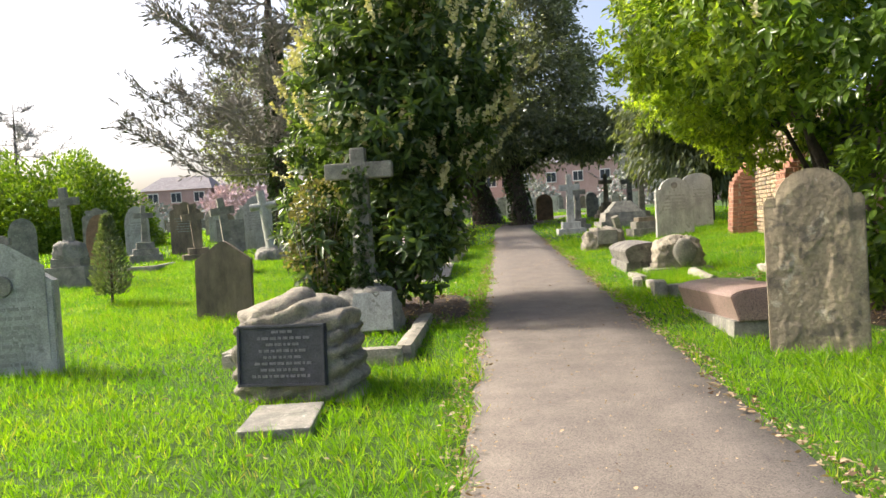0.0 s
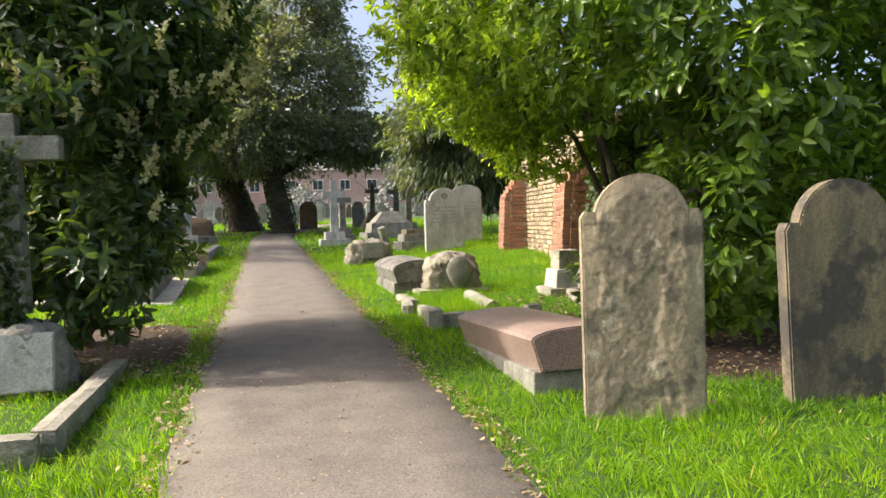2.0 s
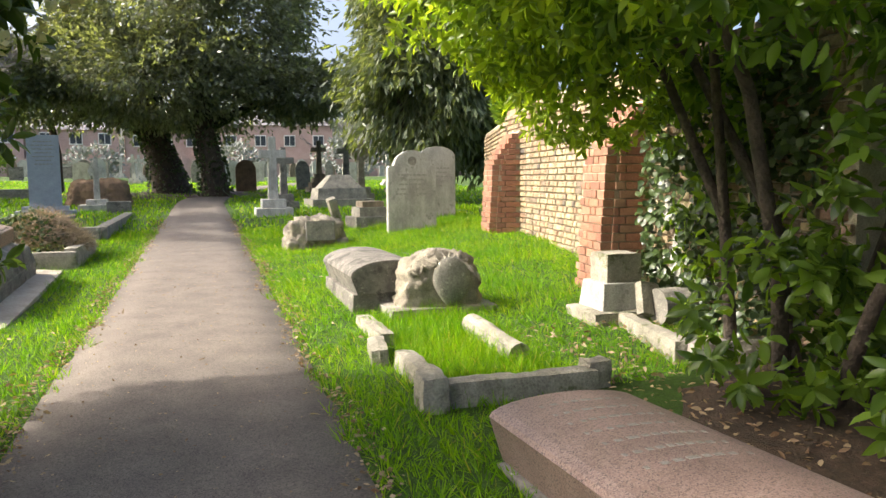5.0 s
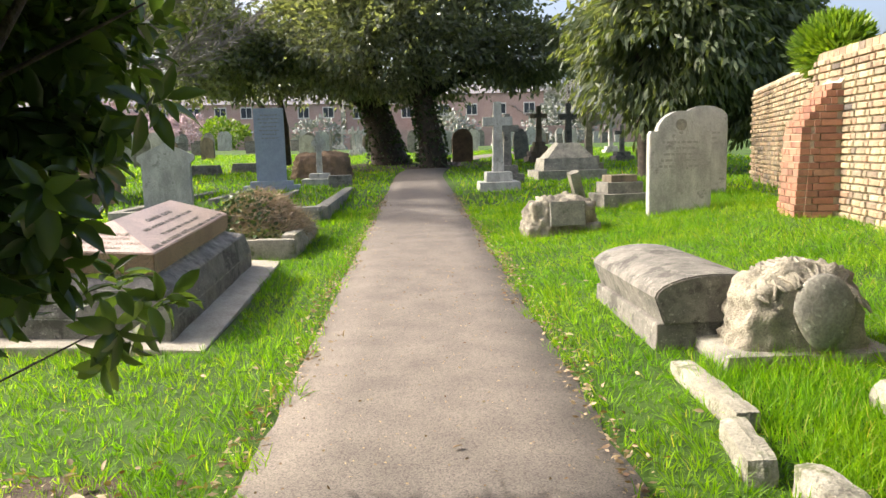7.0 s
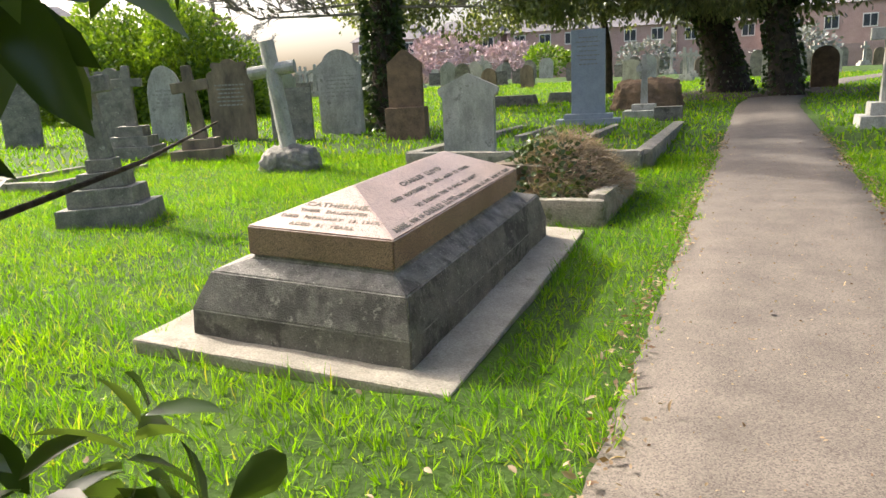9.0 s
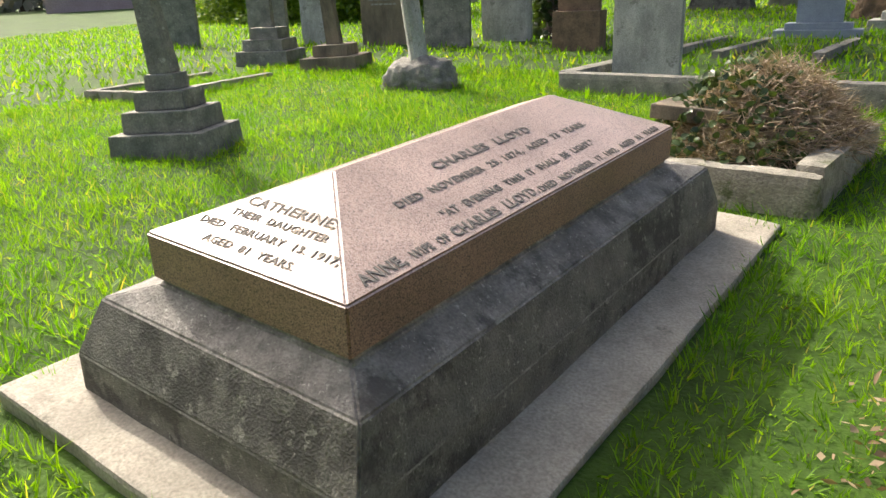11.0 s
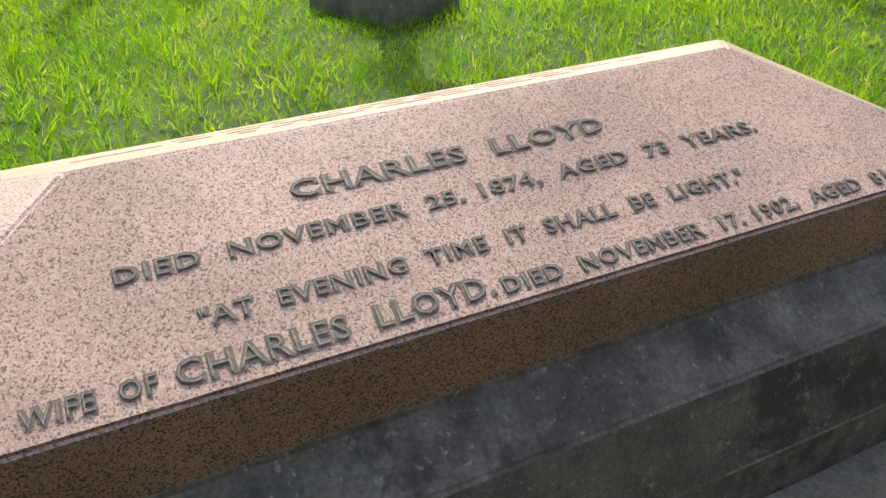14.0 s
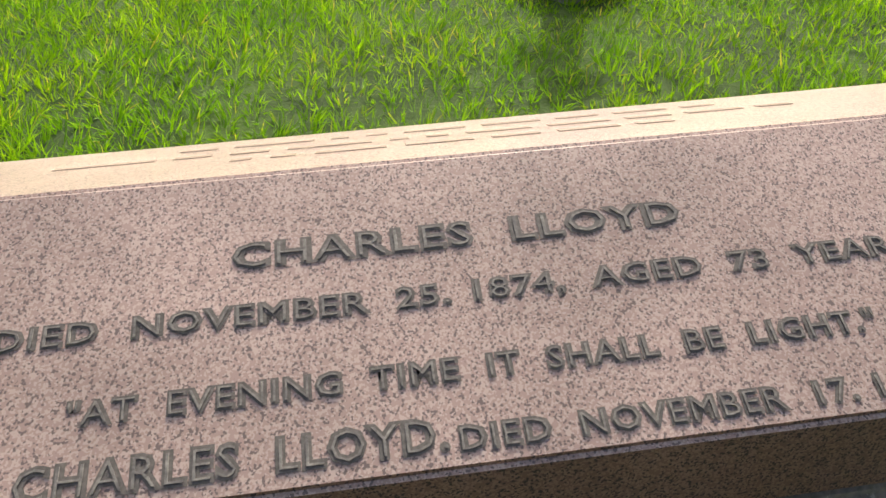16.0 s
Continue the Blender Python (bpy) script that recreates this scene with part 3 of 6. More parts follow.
def earth_patch(cx, cy, rx, ry, label):
    verts, faces = [(cx, cy, gz(cx, cy) + 0.03)], []
    for ring in (0.35, 0.7, 1.0):
        for k in range(24):
            q = 2 * math.pi * k / 24
            f = ring * (1 + 0.25 * noise.noise(Vector((math.cos(q) * 2, math.sin(q) * 2, cx))))
            x, y = cx + rx * f * math.cos(q), cy + ry * f * math.sin(q)
            verts.append((x, y, gz(x, y) + (0.03 if ring < 1 else -0.03)))
    for k in range(24):
        k2 = (k + 1) % 24
        faces.append((0, 1 + k, 1 + k2))
        for r in range(2):
            faces.append((1 + r * 24 + k, 1 + (r + 1) * 24 + k, 1 + (r + 1) * 24 + k2, 1 + r * 24 + k2))
    ob = raw("earth_patch", verts, faces, M_DIRT, smooth=True)
    tagged(ob, label, "bare earth", kind="structure")


earth_patch(1.1, 11.7, 0.75, 1.5, "dark bare earth and leaf litter under the laurel")
earth_patch(5.9, 10.3, 1.3, 1.5, "bare earth with dead leaves under the laurel tree")
earth_patch(2.9, 36.2, 4.2, 3.2, "shaded bare earth and litter under the yew")


# ---- the hipped granite tomb by the path ----
U = Vector((0.0352, 0.9984, 0.0439))
W = Vector((-0.9976, 0.0324, 0.0617))
N = Vector((0.0602, -0.046, 0.9971))
TOMB_A = Vector((1.026, 15.012, 0.902))


def tomb_matrix():
    m = Matrix.Identity(4)
    for i in range(3):
        m[i][0], m[i][1], m[i][2] = -W[i], U[i], N[i]
        m[i][3] = TOMB_A[i]
    return m


def lettering(parent, text, x0, x1, v, cap, plane, stain=None):
    """A line of capitals on a sloping face: from x0 to x1 along the face, v up the slope."""
    for name, mat, fat, lift, extrude in (("letter_stain", stain or M_STAIN, 0.11, 0.0012, 0.0), ("lettering", M_CUT, -0.034, 0.0022, 0.0006)):
        cu = bpy.data.curves.new(name, "FONT")
        cu.body, cu.size, cu.offset, cu.extrude, cu.resolution_u = text, 1.0, fat * 0.55, extrude / cap, 2
        cu.space_character = 1.12
        tmp = bpy.data.objects.new("tmp", cu)
        scene.collection.objects.link(tmp)
        bpy.context.view_layer.update()
        me = bpy.data.meshes.new_from_object(tmp)
        me.name = name
        bpy.data.objects.remove(tmp)
        co = np.empty(len(me.vertices) * 3, np.float32)
        me.vertices.foreach_get("co", co)
        co = co.reshape(-1, 3)
        if name == "letter_stain":
            lo, hi = co[:, 0].min() + 0.05, co[:, 0].max() - 0.05
        else:
            lo, hi = co[:, 0].min(), co[:, 0].max()
        sx, sy = (x1 - x0) / (hi - lo), cap / 0.69
        co[:, 0] = (co[:, 0] - lo) * sx
        co[:, 1] *= sy
        co[:, 2] *= cap
        me.vertices.foreach_set("co", co.ravel())
        me.materials.clear()
        me.materials.append(mat)
        ob = new(name, me)
        ob.parent = parent
        ob.matrix_basis = plane @ Matrix.Translation((x0, v, lift))
        ob["kind"] = "stuff"
        ob["label"] = "incised capitals, weathered" if name == "lettering" else "dark lichen stain round the letters"


def build_tomb():
    tomb = new("hipped_tomb")
    tomb.matrix_world = tomb_matrix()
    tagged(tomb, "pink granite hipped ledger on a dark stone tomb base", "tomb")
    w, l, h, e = 0.80, 2.05, 0.158, 0.38
    bm = bmesh.new()
    lo = [bm.verts.new(p) for p in ((0, 0, -0.146), (0, l, -0.146), (-w, l, -0.146), (-w, 0, -0.146))]
    hi = [bm.verts.new(p) for p in ((0, 0, 0), (0, l, 0), (-w, l, 0), (-w, 0, 0))]
    c, d = bm.verts.new((-w / 2, e, h)), bm.verts.new((-w / 2, l - e, h))
    for i in range(4):
        j = (i + 1) % 4
        bm.faces.new((lo[i], lo[j], hi[j], hi[i]))
    bm.faces.new(lo[::-1])
    bm.faces.new((hi[0], hi[1], d, c))
    bm.faces.new((hi[1], hi[2], d))
    bm.faces.new((hi[2], hi[3], c, d))
    bm.faces.new((hi[3], hi[0], c))
    bmesh.ops.recalc_face_normals(bm, faces=bm.faces)
    bmesh.ops.bevel(bm, geom=list(bm.edges), offset=0.006, segments=2, affect="EDGES")
    bm.normal_update()
    # upright faces take the darker granite, shade painted in
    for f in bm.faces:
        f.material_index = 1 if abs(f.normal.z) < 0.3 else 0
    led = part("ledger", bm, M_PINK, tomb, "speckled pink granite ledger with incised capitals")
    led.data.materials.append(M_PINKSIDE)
    cx, cy = -w / 2, l / 2
    bm = bmesh.new()
    # height, then how far each ring stands out on the path side, field side, near end and far end
    rings = [(-0.6, 0.155, 0.26, 0.162, 0.325), (-0.415, 0.15, 0.255, 0.157, 0.32), (-0.23, 0.1, 0.175, 0.085, 0.24), (-0.168, -0.012, -0.012, -0.012, -0.012), (-0.14, -0.02, -0.02, -0.02, -0.02)]
    prev = None
    for z, r_, l_, n_, f_ in rings:
        ring = [bm.verts.new(p) for p in ((-w - l_, -n_, z), (r_, -n_, z), (r_, l + f_, z), (-w - l_, l + f_, z))]
        if prev:
            for i in range(4):
                bm.faces.new((prev[i], prev[(i + 1) % 4], ring[(i + 1) % 4], ring[i]))
        else:
            bm.faces.new(ring[::-1])
        prev = ring
    bm.faces.new(prev)
    bmesh.ops.bevel(bm, geom=list(bm.edges), offset=0.007, segments=2, affect="EDGES")
    bmesh.ops.subdivide_edges(bm, edges=[q for q in bm.edges if q.calc_length() > 0.6], cuts=8, use_grid_fill=True)
    bm.normal_update()
    # upward faces get the lighter stone as painted top light, small bevels as worn edges
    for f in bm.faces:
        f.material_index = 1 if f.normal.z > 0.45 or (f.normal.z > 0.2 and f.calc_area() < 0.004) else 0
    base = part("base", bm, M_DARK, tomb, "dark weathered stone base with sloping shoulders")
    base.data.materials.append(M_LEDGELIT)
    # right-hand slope
    s = math.atan2(h, w / 2)
    plane = Matrix.Translation((0, 0, 0)) @ Matrix(((0, -math.cos(s), math.sin(s), 0), (1, 0, 0, 0), (0, math.sin(s), math.cos(s), 0), (0, 0, 0, 1)))
    lettering(led, "CHARLES  LLOYD", 0.695, 1.275, 0.283, 0.034, plane)
    lettering(led, "DIED  NOVEMBER  25. 1874,  AGED  73  YEARS.", 0.42, 1.575, 0.203, 0.027, plane)
    lettering(led, "\"AT  EVENING  TIME  IT  SHALL  BE  LIGHT.\"", 0.515, 1.47, 0.103, 0.027, plane)
    lettering(led, "ANNE,", 0.09, 0.255, 0.026, 0.036, plane)
    lettering(led, "WIFE  OF", 0.285, 0.445, 0.027, 0.028, plane)
    lettering(led, "CHARLES  LLOYD.", 0.47, 0.93, 0.025, 0.036, plane)
    lettering(led, "DIED  NOVEMBER  17. 1902.  AGED  81  YEARS", 0.945, 1.93, 0.021, 0.027, plane)
    # near hip
    s = math.atan2(h, e)
    hip = Matrix(((1, 0, 0, -w), (0, math.cos(s), -math.sin(s), 0), (0, math.sin(s), math.cos(s), 0), (0, 0, 0, 1)))
    lettering(led, "CATHERINE,", w - 0.568, w - 0.22, 0.207, 0.034, hip, M_WORNLINE)
    lettering(led, "THEIR  DAUGHTER", w - 0.585, w - 0.205, 0.156, 0.025, hip, M_WORNLINE)
    lettering(led, "DIED  FEBRUARY  13. 1917,", w - 0.66, w - 0.115, 0.1, 0.025, hip, M_WORNLINE)
    lettering(led, "AGED  81  YEARS.", w - 0.585, w - 0.225, 0.042, 0.025, hip, M_WORNLINE)
    # far slope: worn lines that cannot be read
    s = math.atan2(h, w / 2)
    back = Matrix(((0, math.cos(s), -math.sin(s), -w), (-1, 0, 0, l), (0, math.sin(s), math.cos(s), 0), (0, 0, 0, 1)))
    for v, half in ((0.28, 0.35), (0.2, 0.6), (0.11, 0.5)):
        bm = bmesh.new()
        rng = random.Random(3)
        x = l / 2 - half
        while x < l / 2 + half:
            q = rng.uniform(0.03, 0.16)
            frustum(bm, 0.0008, 0.0015, q, 0.022, q, 0.022, x + q / 2, v, 0)
            x += q + 0.03
        tagged(part("inscription_line", bm, M_WORNLINE, led), kind="stuff").matrix_basis = back
    ob = new("tomb_footing")
    ob.matrix_world = tomb_matrix() @ Matrix.Translation((-w / 2 - 0.05, l / 2 + 0.12, -0.61))
    tagged(ob, "pale concrete slab under the granite tomb", "slab")
    bm = block(1.7, 2.95, 0.14, -0.08, bev=0.015)
    bmesh.ops.subdivide_edges(bm, edges=[q for q in bm.edges if q.calc_length() > 0.5], cuts=10, use_grid_fill=True)
    rough_up(bm, 0.012, 4)
    part("slab", bm, M_CONC, ob)


build_tomb()


# ---- the near left side: memorial rock, wooded cross, headstones ----
def build_memorial_rock():
    ob = thing("memorial_boulder", 0.49, 8.15, "carved grey boulder with a dark inscribed plaque on the grass", "memorial", -8)
    bm = bmesh.new()
    bmesh.ops.create_icosphere(bm, subdivisions=6, radius=1.0)
    for v in bm.verts:
        d = v.co.copy()
        q = max(abs(d.x), abs(d.y), abs(d.z)) ** 0.55
        v.co = Vector((d.x * 0.46, d.y * 0.30, max(d.z, -0.1) * 0.72)) / q * 0.97
        layer = (v.co.z - 0.32 * v.co.x + 0.05 * noise.noise(v.co * 3.2)) / 0.125
        f = 0.1 * abs(math.sin(math.pi * layer)) ** 0.4 - 0.08 + 0.02 * noise.noise(v.co * 5) + 0.012 * noise.noise(v.co * 14) + 0.006 * noise.noise(v.co * 40)
        v.co += d * f * (0.25 if (d.y < -0.5 and abs(v.co.x + 0.02) < 0.3 and 0.05 < v.co.z < 0.5) else 1.0)
        if v.co.z > 0.45:
            v.co.z -= 0.12 * max(0, v.co.x - 0.1) + 0.1 * max(0, -v.co.x - 0.1)
    part("rock", bm, M_BOULDER, ob, smooth=True)
    pl = part("plaque", slab([(-0.3, 0.1), (0.3, 0.1), (0.3, 0.5), (-0.3, 0.5)], 0.06, 0.006), M_PLAQUE, ob, "dark bronze plaque with pale raised letters")
    pl.matrix_basis = pose(-0.02, -0.315, 0.0, -6, 0, 0)
    rim = bmesh.new()
    for cx, cz, sx, sz in ((0, 0.11, 0.6, 0.018), (0, 0.49, 0.6, 0.018), (-0.29, 0.3, 0.018, 0.36), (0.29, 0.3, 0.018, 0.36)):
        frustum(rim, cz - sz / 2, cz + sz / 2, sx, 0.012, sx, 0.012, cx, -0.036, 0.003)
    part("rim", rim, M_PLAQUE, pl)
    for i, half in enumerate((0.06, 0.16, 0.1, 0.15, 0.12, 0.18, 0.14, 0.2)):
        bm = bmesh.new()
        x = -half
        rng = random.Random(i)
        while x < half:
            q = rng.uniform(0.015, 0.05)
            frustum(bm, 0.445 - i * 0.041, 0.463 - i * 0.041, q, 0.006, q, 0.006, x + q / 2, -0.032, 0)
            x += q + 0.012
        tagged(part("inscription_line", bm, M_LETTER, pl), kind="stuff")
    tab = thing("flat_tablet", 0.52, 7.43, "small worn stone tablet lying flat in the grass", "tablet", 3)
    part("slab", block(0.42, 0.6, 0.08, -0.045, bev=0.012), M_GREY, tab)


build_memorial_rock()
g = headstone(-2.08, 8.99, 0.78, 0.98, "plaingable", M_PALE, "pale grey gabled headstone with a round carved monogram", 8, depth=0.13, rim=True, lines=9)
med = part("medallion", slab(arc(0, 0, 0.085, 0, 352, 24), 0.03, 0.006), M_GREY, g)
med.location = (0, -0.075, 0.72)
part("finial", cross_bm(0.17, 0.13, 0.06), M_GREY, g).location = (0, 0, 0.96)
headstone(-1.15, 11.59, 0.64, 0.9, "plaingable", M_SAND, "brown sandstone gabled headstone, weathered dark", 6, lean=1.5, depth=0.12, lines=0)

cr = thing("rock_based_cross", 0.68, 10.48, "tall grey stone cross on a carved rock base beneath the laurel", "grave cross", -4)
c = part("cross", cross_bm(1.33, 0.68, 0.16, drop=0.17, taper=0.95), M_GREY, cr)
c.location = (-0.02, 0, 0.5)
part("rock_base", rock_bm(0.72, 0.55, 0.5, 3.1, 0.16), M_GREY, cr, smooth=True)
p_ = part("tablet", slab([(-0.22, 0.02), (0.22, 0.02), (0.22, 0.4), (-0.16, 0.4)], 0.06, 0.008), M_PALE, cr)
p_.matrix_basis = pose(0.06, -0.29, 0.0, -14, 0, 6)
kb = thing("grave_kerb", 0.46, 9.85, "low pale stone kerb round a grassed grave", "grave kerb", -3)
part("front_kerb", worn(1.45, 0.14, 0.2, -0.1, 0, -0.95), M_KERB, kb)
part("side_kerb", worn(0.14, 2.0, 0.2, -0.1, 0.72, 0.12), M_KERB, kb)
part("side_kerb", worn(0.14, 2.0, 0.2, -0.1, -0.72, 0.12), M_KERB, kb)

def ivy_on_cross():
    n = 420
    k = RNG.random(n)
    at = np.stack([RNG.normal(size=n) * 0.06 - 0.02, -0.09 + RNG.normal(size=n) * 0.02, 0.45 + 1.2 * k ** 1.6], 1)
    scatter("ivy", at, RNG.normal(size=(n, 3)) + np.array([0, -0.8, -0.4]), 0.055, 0.05, M_IVY, parent=cr, label="dark ivy climbing the shaft")
    ob = thing("olive_shrub", 0.12, 10.75, "thin olive-brown small-leaved shrub beside the cross", "shrub")
    for i in range(9):
        q = i * 0.7
        v, f = limb([(0, 0, -0.03), (0.12 * math.cos(q), 0.1 * math.sin(q), 0.6), (0.28 * math.cos(q), 0.22 * math.sin(q), 1.25)], [0.014, 0.009, 0.003], 5)
        raw("stem", v, f, M_TWIG, ob)
    P, D = crown([((0, 0, 0.65), (0.34, 0.28, 0.6)), ((0.05, 0, 1.2), (0.3, 0.26, 0.35))], 900, 5.0, -0.1, 0.3)
    scatter("crown", P, D + RNG.normal(size=D.shape) * 0.7, 0.045, 0.028, M_OLIVE, parent=ob)


ivy_on_cross()

u = thing("urn_pedestal_cross", -5.27, 15.9, "dark stone cross on a carved urn-like rock and square pedestal", "grave cross", 6)
part("pedestal", frustum(bmesh.new(), -0.1, 0.36, 0.72, 0.6, 0.66, 0.56), M_GREY, u)
part("plinth", block(0.5, 0.45, 0.16, 0.35), M_GREY, u)
part("rock", rock_bm(0.6, 0.48, 0.34, 8.8, 0.16), M_GREY, u, smooth=True).location = (0, 0, 0.5)
c = part("cross", cross_bm(0.98, 0.5, 0.14, drop=0.26), M_GREY, u)
c.matrix_basis = pose(0, 0, 0.78, 0, -3, 0)

# the small conifer
def small_conifer():
    ob = thing("young_conifer", -3.25, 13.18, "small grey-green young conifer on the grass", "young conifer")
    v, f = limb([(0, 0, -0.05), (0.01, 0, 0.4), (0, 0.01, 1.15)], [0.022, 0.017, 0.005])
    raw("trunk", v, f, M_BARK, ob)
    n = 2600
    z = RNG.random(n) ** 1.15 * 1.1 + 0.14
    r = np.interp(z, [0.14, 0.35, 0.8, 1.24], [0.17, 0.27, 0.17, 0.02]) * RNG.random(n) ** 0.5
    q = RNG.random(n) * 6.283
    at = np.stack([r * np.cos(q), r * np.sin(q), z], 1)
    d = np.stack([np.cos(q), np.sin(q), np.full(n, 0.9)], 1) + RNG.normal(size=(n, 3)) * 0.4
    scatter("crown", at, d, 0.075, 0.016, leaf_material("young_conifer_needles", (0.07, 0.1, 0.055), (0.16, 0.2, 0.12), rough=0.7), (CARD_V, CARD_F), ob)


small_conifer()

# ---- the left field ----
stepped_cross(-2.88, 17.35, 1.5, M_GREY, "weathered grey stone cross on four steps, leaning", 24, lean=-7, steps=((0.8, 0.16), (0.6, 0.16), (0.42, 0.14), (0.26, 0.12)), arm=0.46, t=0.15, deep=0.8)
stepped_cross(-6.4, 21.6, 1.45, M_GREY, "grey stone cross on three steps", 25, steps=((0.8, 0.18), (0.62, 0.16), (0.44, 0.16)), arm=0.46, t=0.13)
stepped_cross(-5.0, 21.5, 1.42, M_SAND, "brownish stone cross on two steps, leaning back", 24, lean=-6, steps=((0.8, 0.16), (0.5, 0.15)), arm=0.55, t=0.16)
lc = thing("log_cross", -2.92, 20.6, "stone cross carved like logs, leaning on a rock mound", "grave cross", 15)
part("mound", rock_bm(0.85, 0.65, 0.34, 5.5, 0.2), M_GREY, lc, smooth=True)
bm = bmesh.new()
bmesh.ops.create_cone(bm, cap_ends=True, segments=14, radius1=0.11, radius2=0.095, depth=1.42)
bmesh.ops.translate(bm, verts=bm.verts, vec=(0, 0, 0.71))
bmesh.ops.create_cone(bm, cap_ends=True, segments=14, radius1=0.085, radius2=0.085, depth=0.62, matrix=pose(0, 0, 1.05, 0, 90, 0))
rough_up(bm, 0.012, 9)
part("cross", bm, M_PALE, lc, smooth=False).matrix_basis = pose(0, 0, 0.26, 0, -7, 0)

headstone(-8.6, 23.6, 0.76, 1.42, "scallop", M_GREY, "grey scroll-topped headstone carved with foliage", 22, depth=0.12)
headstone(-7.6, 23.9, 0.66, 1.4, "gothic", M_PALE, "pale pointed gothic headstone with side columns", 20, depth=0.12, rim=True, lines=5)
headstone(-6.3, 24.2, 0.86, 1.5, "scallop", M_SAND, "buff stone headstone with a shaped scrolled head", 20, depth=0.12, lines=6)
headstone(-5.0, 24.2, 0.78, 0.95, "square", M_GREY, "plain square grey headstone", 18)
headstone(-4.45, 25.2, 0.86, 1.62, "shoulder", M_PALE, "pale round-shouldered headstone with carved panel", 16, depth=0.13, rim=True, lines=6, lean=-1)
headstone(-2.75, 24.4, 0.62, 1.55, "plaingable", M_BROWN, "rusty brown headstone on a broad block", 10, plinth=0.55, depth=0.16)
gs = headstone(-0.75, 21.8, 0.84, 1.16, "gable", M_PALE, "white-grey gabled headstone with notched shoulders", 6, depth=0.13, rim=False)
headstone(-10.4, 23.0, 0.7, 1.25, "gothic", M_GREY, "dark grey pointed headstone", 30)
headstone(-5.05, 16.6, 0.5, 1.25, "gothic", M_BROWN, "reddish pointed headstone standing by the pedestal cross", 8)
lk = thing("low_kerb", -5.6, 19.5, "low mossy kerb of an old grave in the grass", "grave kerb", 10)
part("side_kerb", worn(0.12, 1.9, 0.18, -0.1, 0.5, 0), M_KERB, lk)
part("side_kerb", worn(0.12, 1.9, 0.18, -0.1, -0.5, 0), M_KERB, lk)
part("front_kerb", worn(1.1, 0.12, 0.18, -0.1, 0, -1.0), M_KERB, lk)

# ivy-covered grave, slab plot
iv = thing("ivy_grave", 1.02, 18.75, "stone-kerbed grave heaped with dead ivy stems", "grave", -4)
part("side_kerb", worn(0.16, 1.5, 0.34, -0.12, 0.56, 0), M_KERB, iv)
part("side_kerb", worn(0.16, 1.5, 0.34, -0.12, -0.56, 0), M_KERB, iv)
part("front_kerb", worn(1.28, 0.16, 0.3, -0.12, 0, -0.78), M_KERB, iv)
lid = part("fallen_lid", block(0.75, 0.9, 0.09, 0.0, bev=0.012), M_SAND, iv, "tilted brown stone lid under the stems")
lid.matrix_basis = pose(-0.12, -0.02, 0.3, -3, 4, 8)
n = 9500
q, r = RNG.random(n) * 6.283, RNG.random(n) ** 0.5
at = np.stack([0.1 + 0.56 * r * np.cos(q), 0.1 + 0.75 * r * np.sin(q), 0.16 + 0.5 * (1 - r ** 2) * RNG.random(n) ** 0.35], 1)
d = RNG.normal(size=(n, 3)) * np.array([1, 1, 0.5])
stems_ = scatter("dead_stems", at, d, RNG.uniform(0.07, 0.22, n), 0.007, M_DRY, (BLADE_V, BLADE_F), iv, "tangle of dry brown ivy stems")
tagged(stems_, kind="stuff")
scatter("ivy_leaves", at[:900] + np.array([-0.1, -0.12, 0.02]), d[:900] + np.array([0, 0, 0.5]), 0.06, 0.045, M_IVY, parent=iv)

sp = thing("granite_slab_memorial", 0.1, 27.0, "tall plain blue-grey granite slab on a stepped base", "memorial", 4)
part("slab", block(0.66, 0.13, 1.62, 0.2, bev=0.006), M_SLATE, sp)
part("step", block(1.25, 0.5, 0.16, -0.06), M_SLATE, sp)
part("step", block(0.95, 0.36, 0.1, 0.1), M_SLATE, sp)
writing(sp, 0.5, 1.66, 7, 0.085, 0.13, M_CUT, 0.02)
pk_ = thing("granite_plot_kerb", 0.25, 23.6, "blue-grey granite kerb round a grassed family plot", "grave kerb", -2)
part("front_kerb", worn(3.0, 0.2, 0.24, -0.1, 0, -2.7), M_GREY, pk_)
part("side_kerb", worn(0.2, 5.6, 0.24, -0.1, 1.5, 0.2), M_GREY, pk_)
part("side_kerb", worn(0.2, 5.6, 0.24, -0.1, -1.5, 0.2), M_GREY, pk_)
part("inner_kerb", worn(0.16, 2.6, 0.22, -0.1, 0.35, 1.6), M_GREY, pk_)
part("inner_kerb", worn(0.16, 2.6, 0.22, -0.1, -0.85, 1.6), M_GREY, pk_)
stepped_cross(1.05, 28.6, 1.3, M_PALE, "small white wheel-head cross on two steps", 0, steps=((0.85, 0.14), (0.5, 0.13)), arm=0.38, t=0.12, ring=0.13)
fb = thing("dark_foot_block", 1.6, 27.7, "low dark stone block at a grave foot", "grave block")
part("block", block(0.55, 0.4, 0.34, -0.08), M_DARK, fb)
br = thing("brown_rock_memorial", 0.95, 30.8, "large brown rough-hewn rock behind the white cross", "memorial")
part("rock", rock_bm(1.75, 0.9, 0.8, 2.2, 0.2), M_BROWN, br, smooth=True)

# ---- the right side ----
hs = headstone(4.22, 8.52, 0.66, 1.34, "shoulder", M_FLAKE, "tall sooty sandstone headstone, round-shouldered, worn blank", -19, depth=0.1, lean=-0.5)
hs2 = headstone(5.57, 8.45, 0.82, 1.3, "shoulder", M_STAINED, "dark stained sandstone headstone under the laurel", -6, depth=0.1, lean=-1.0, nod=-2)



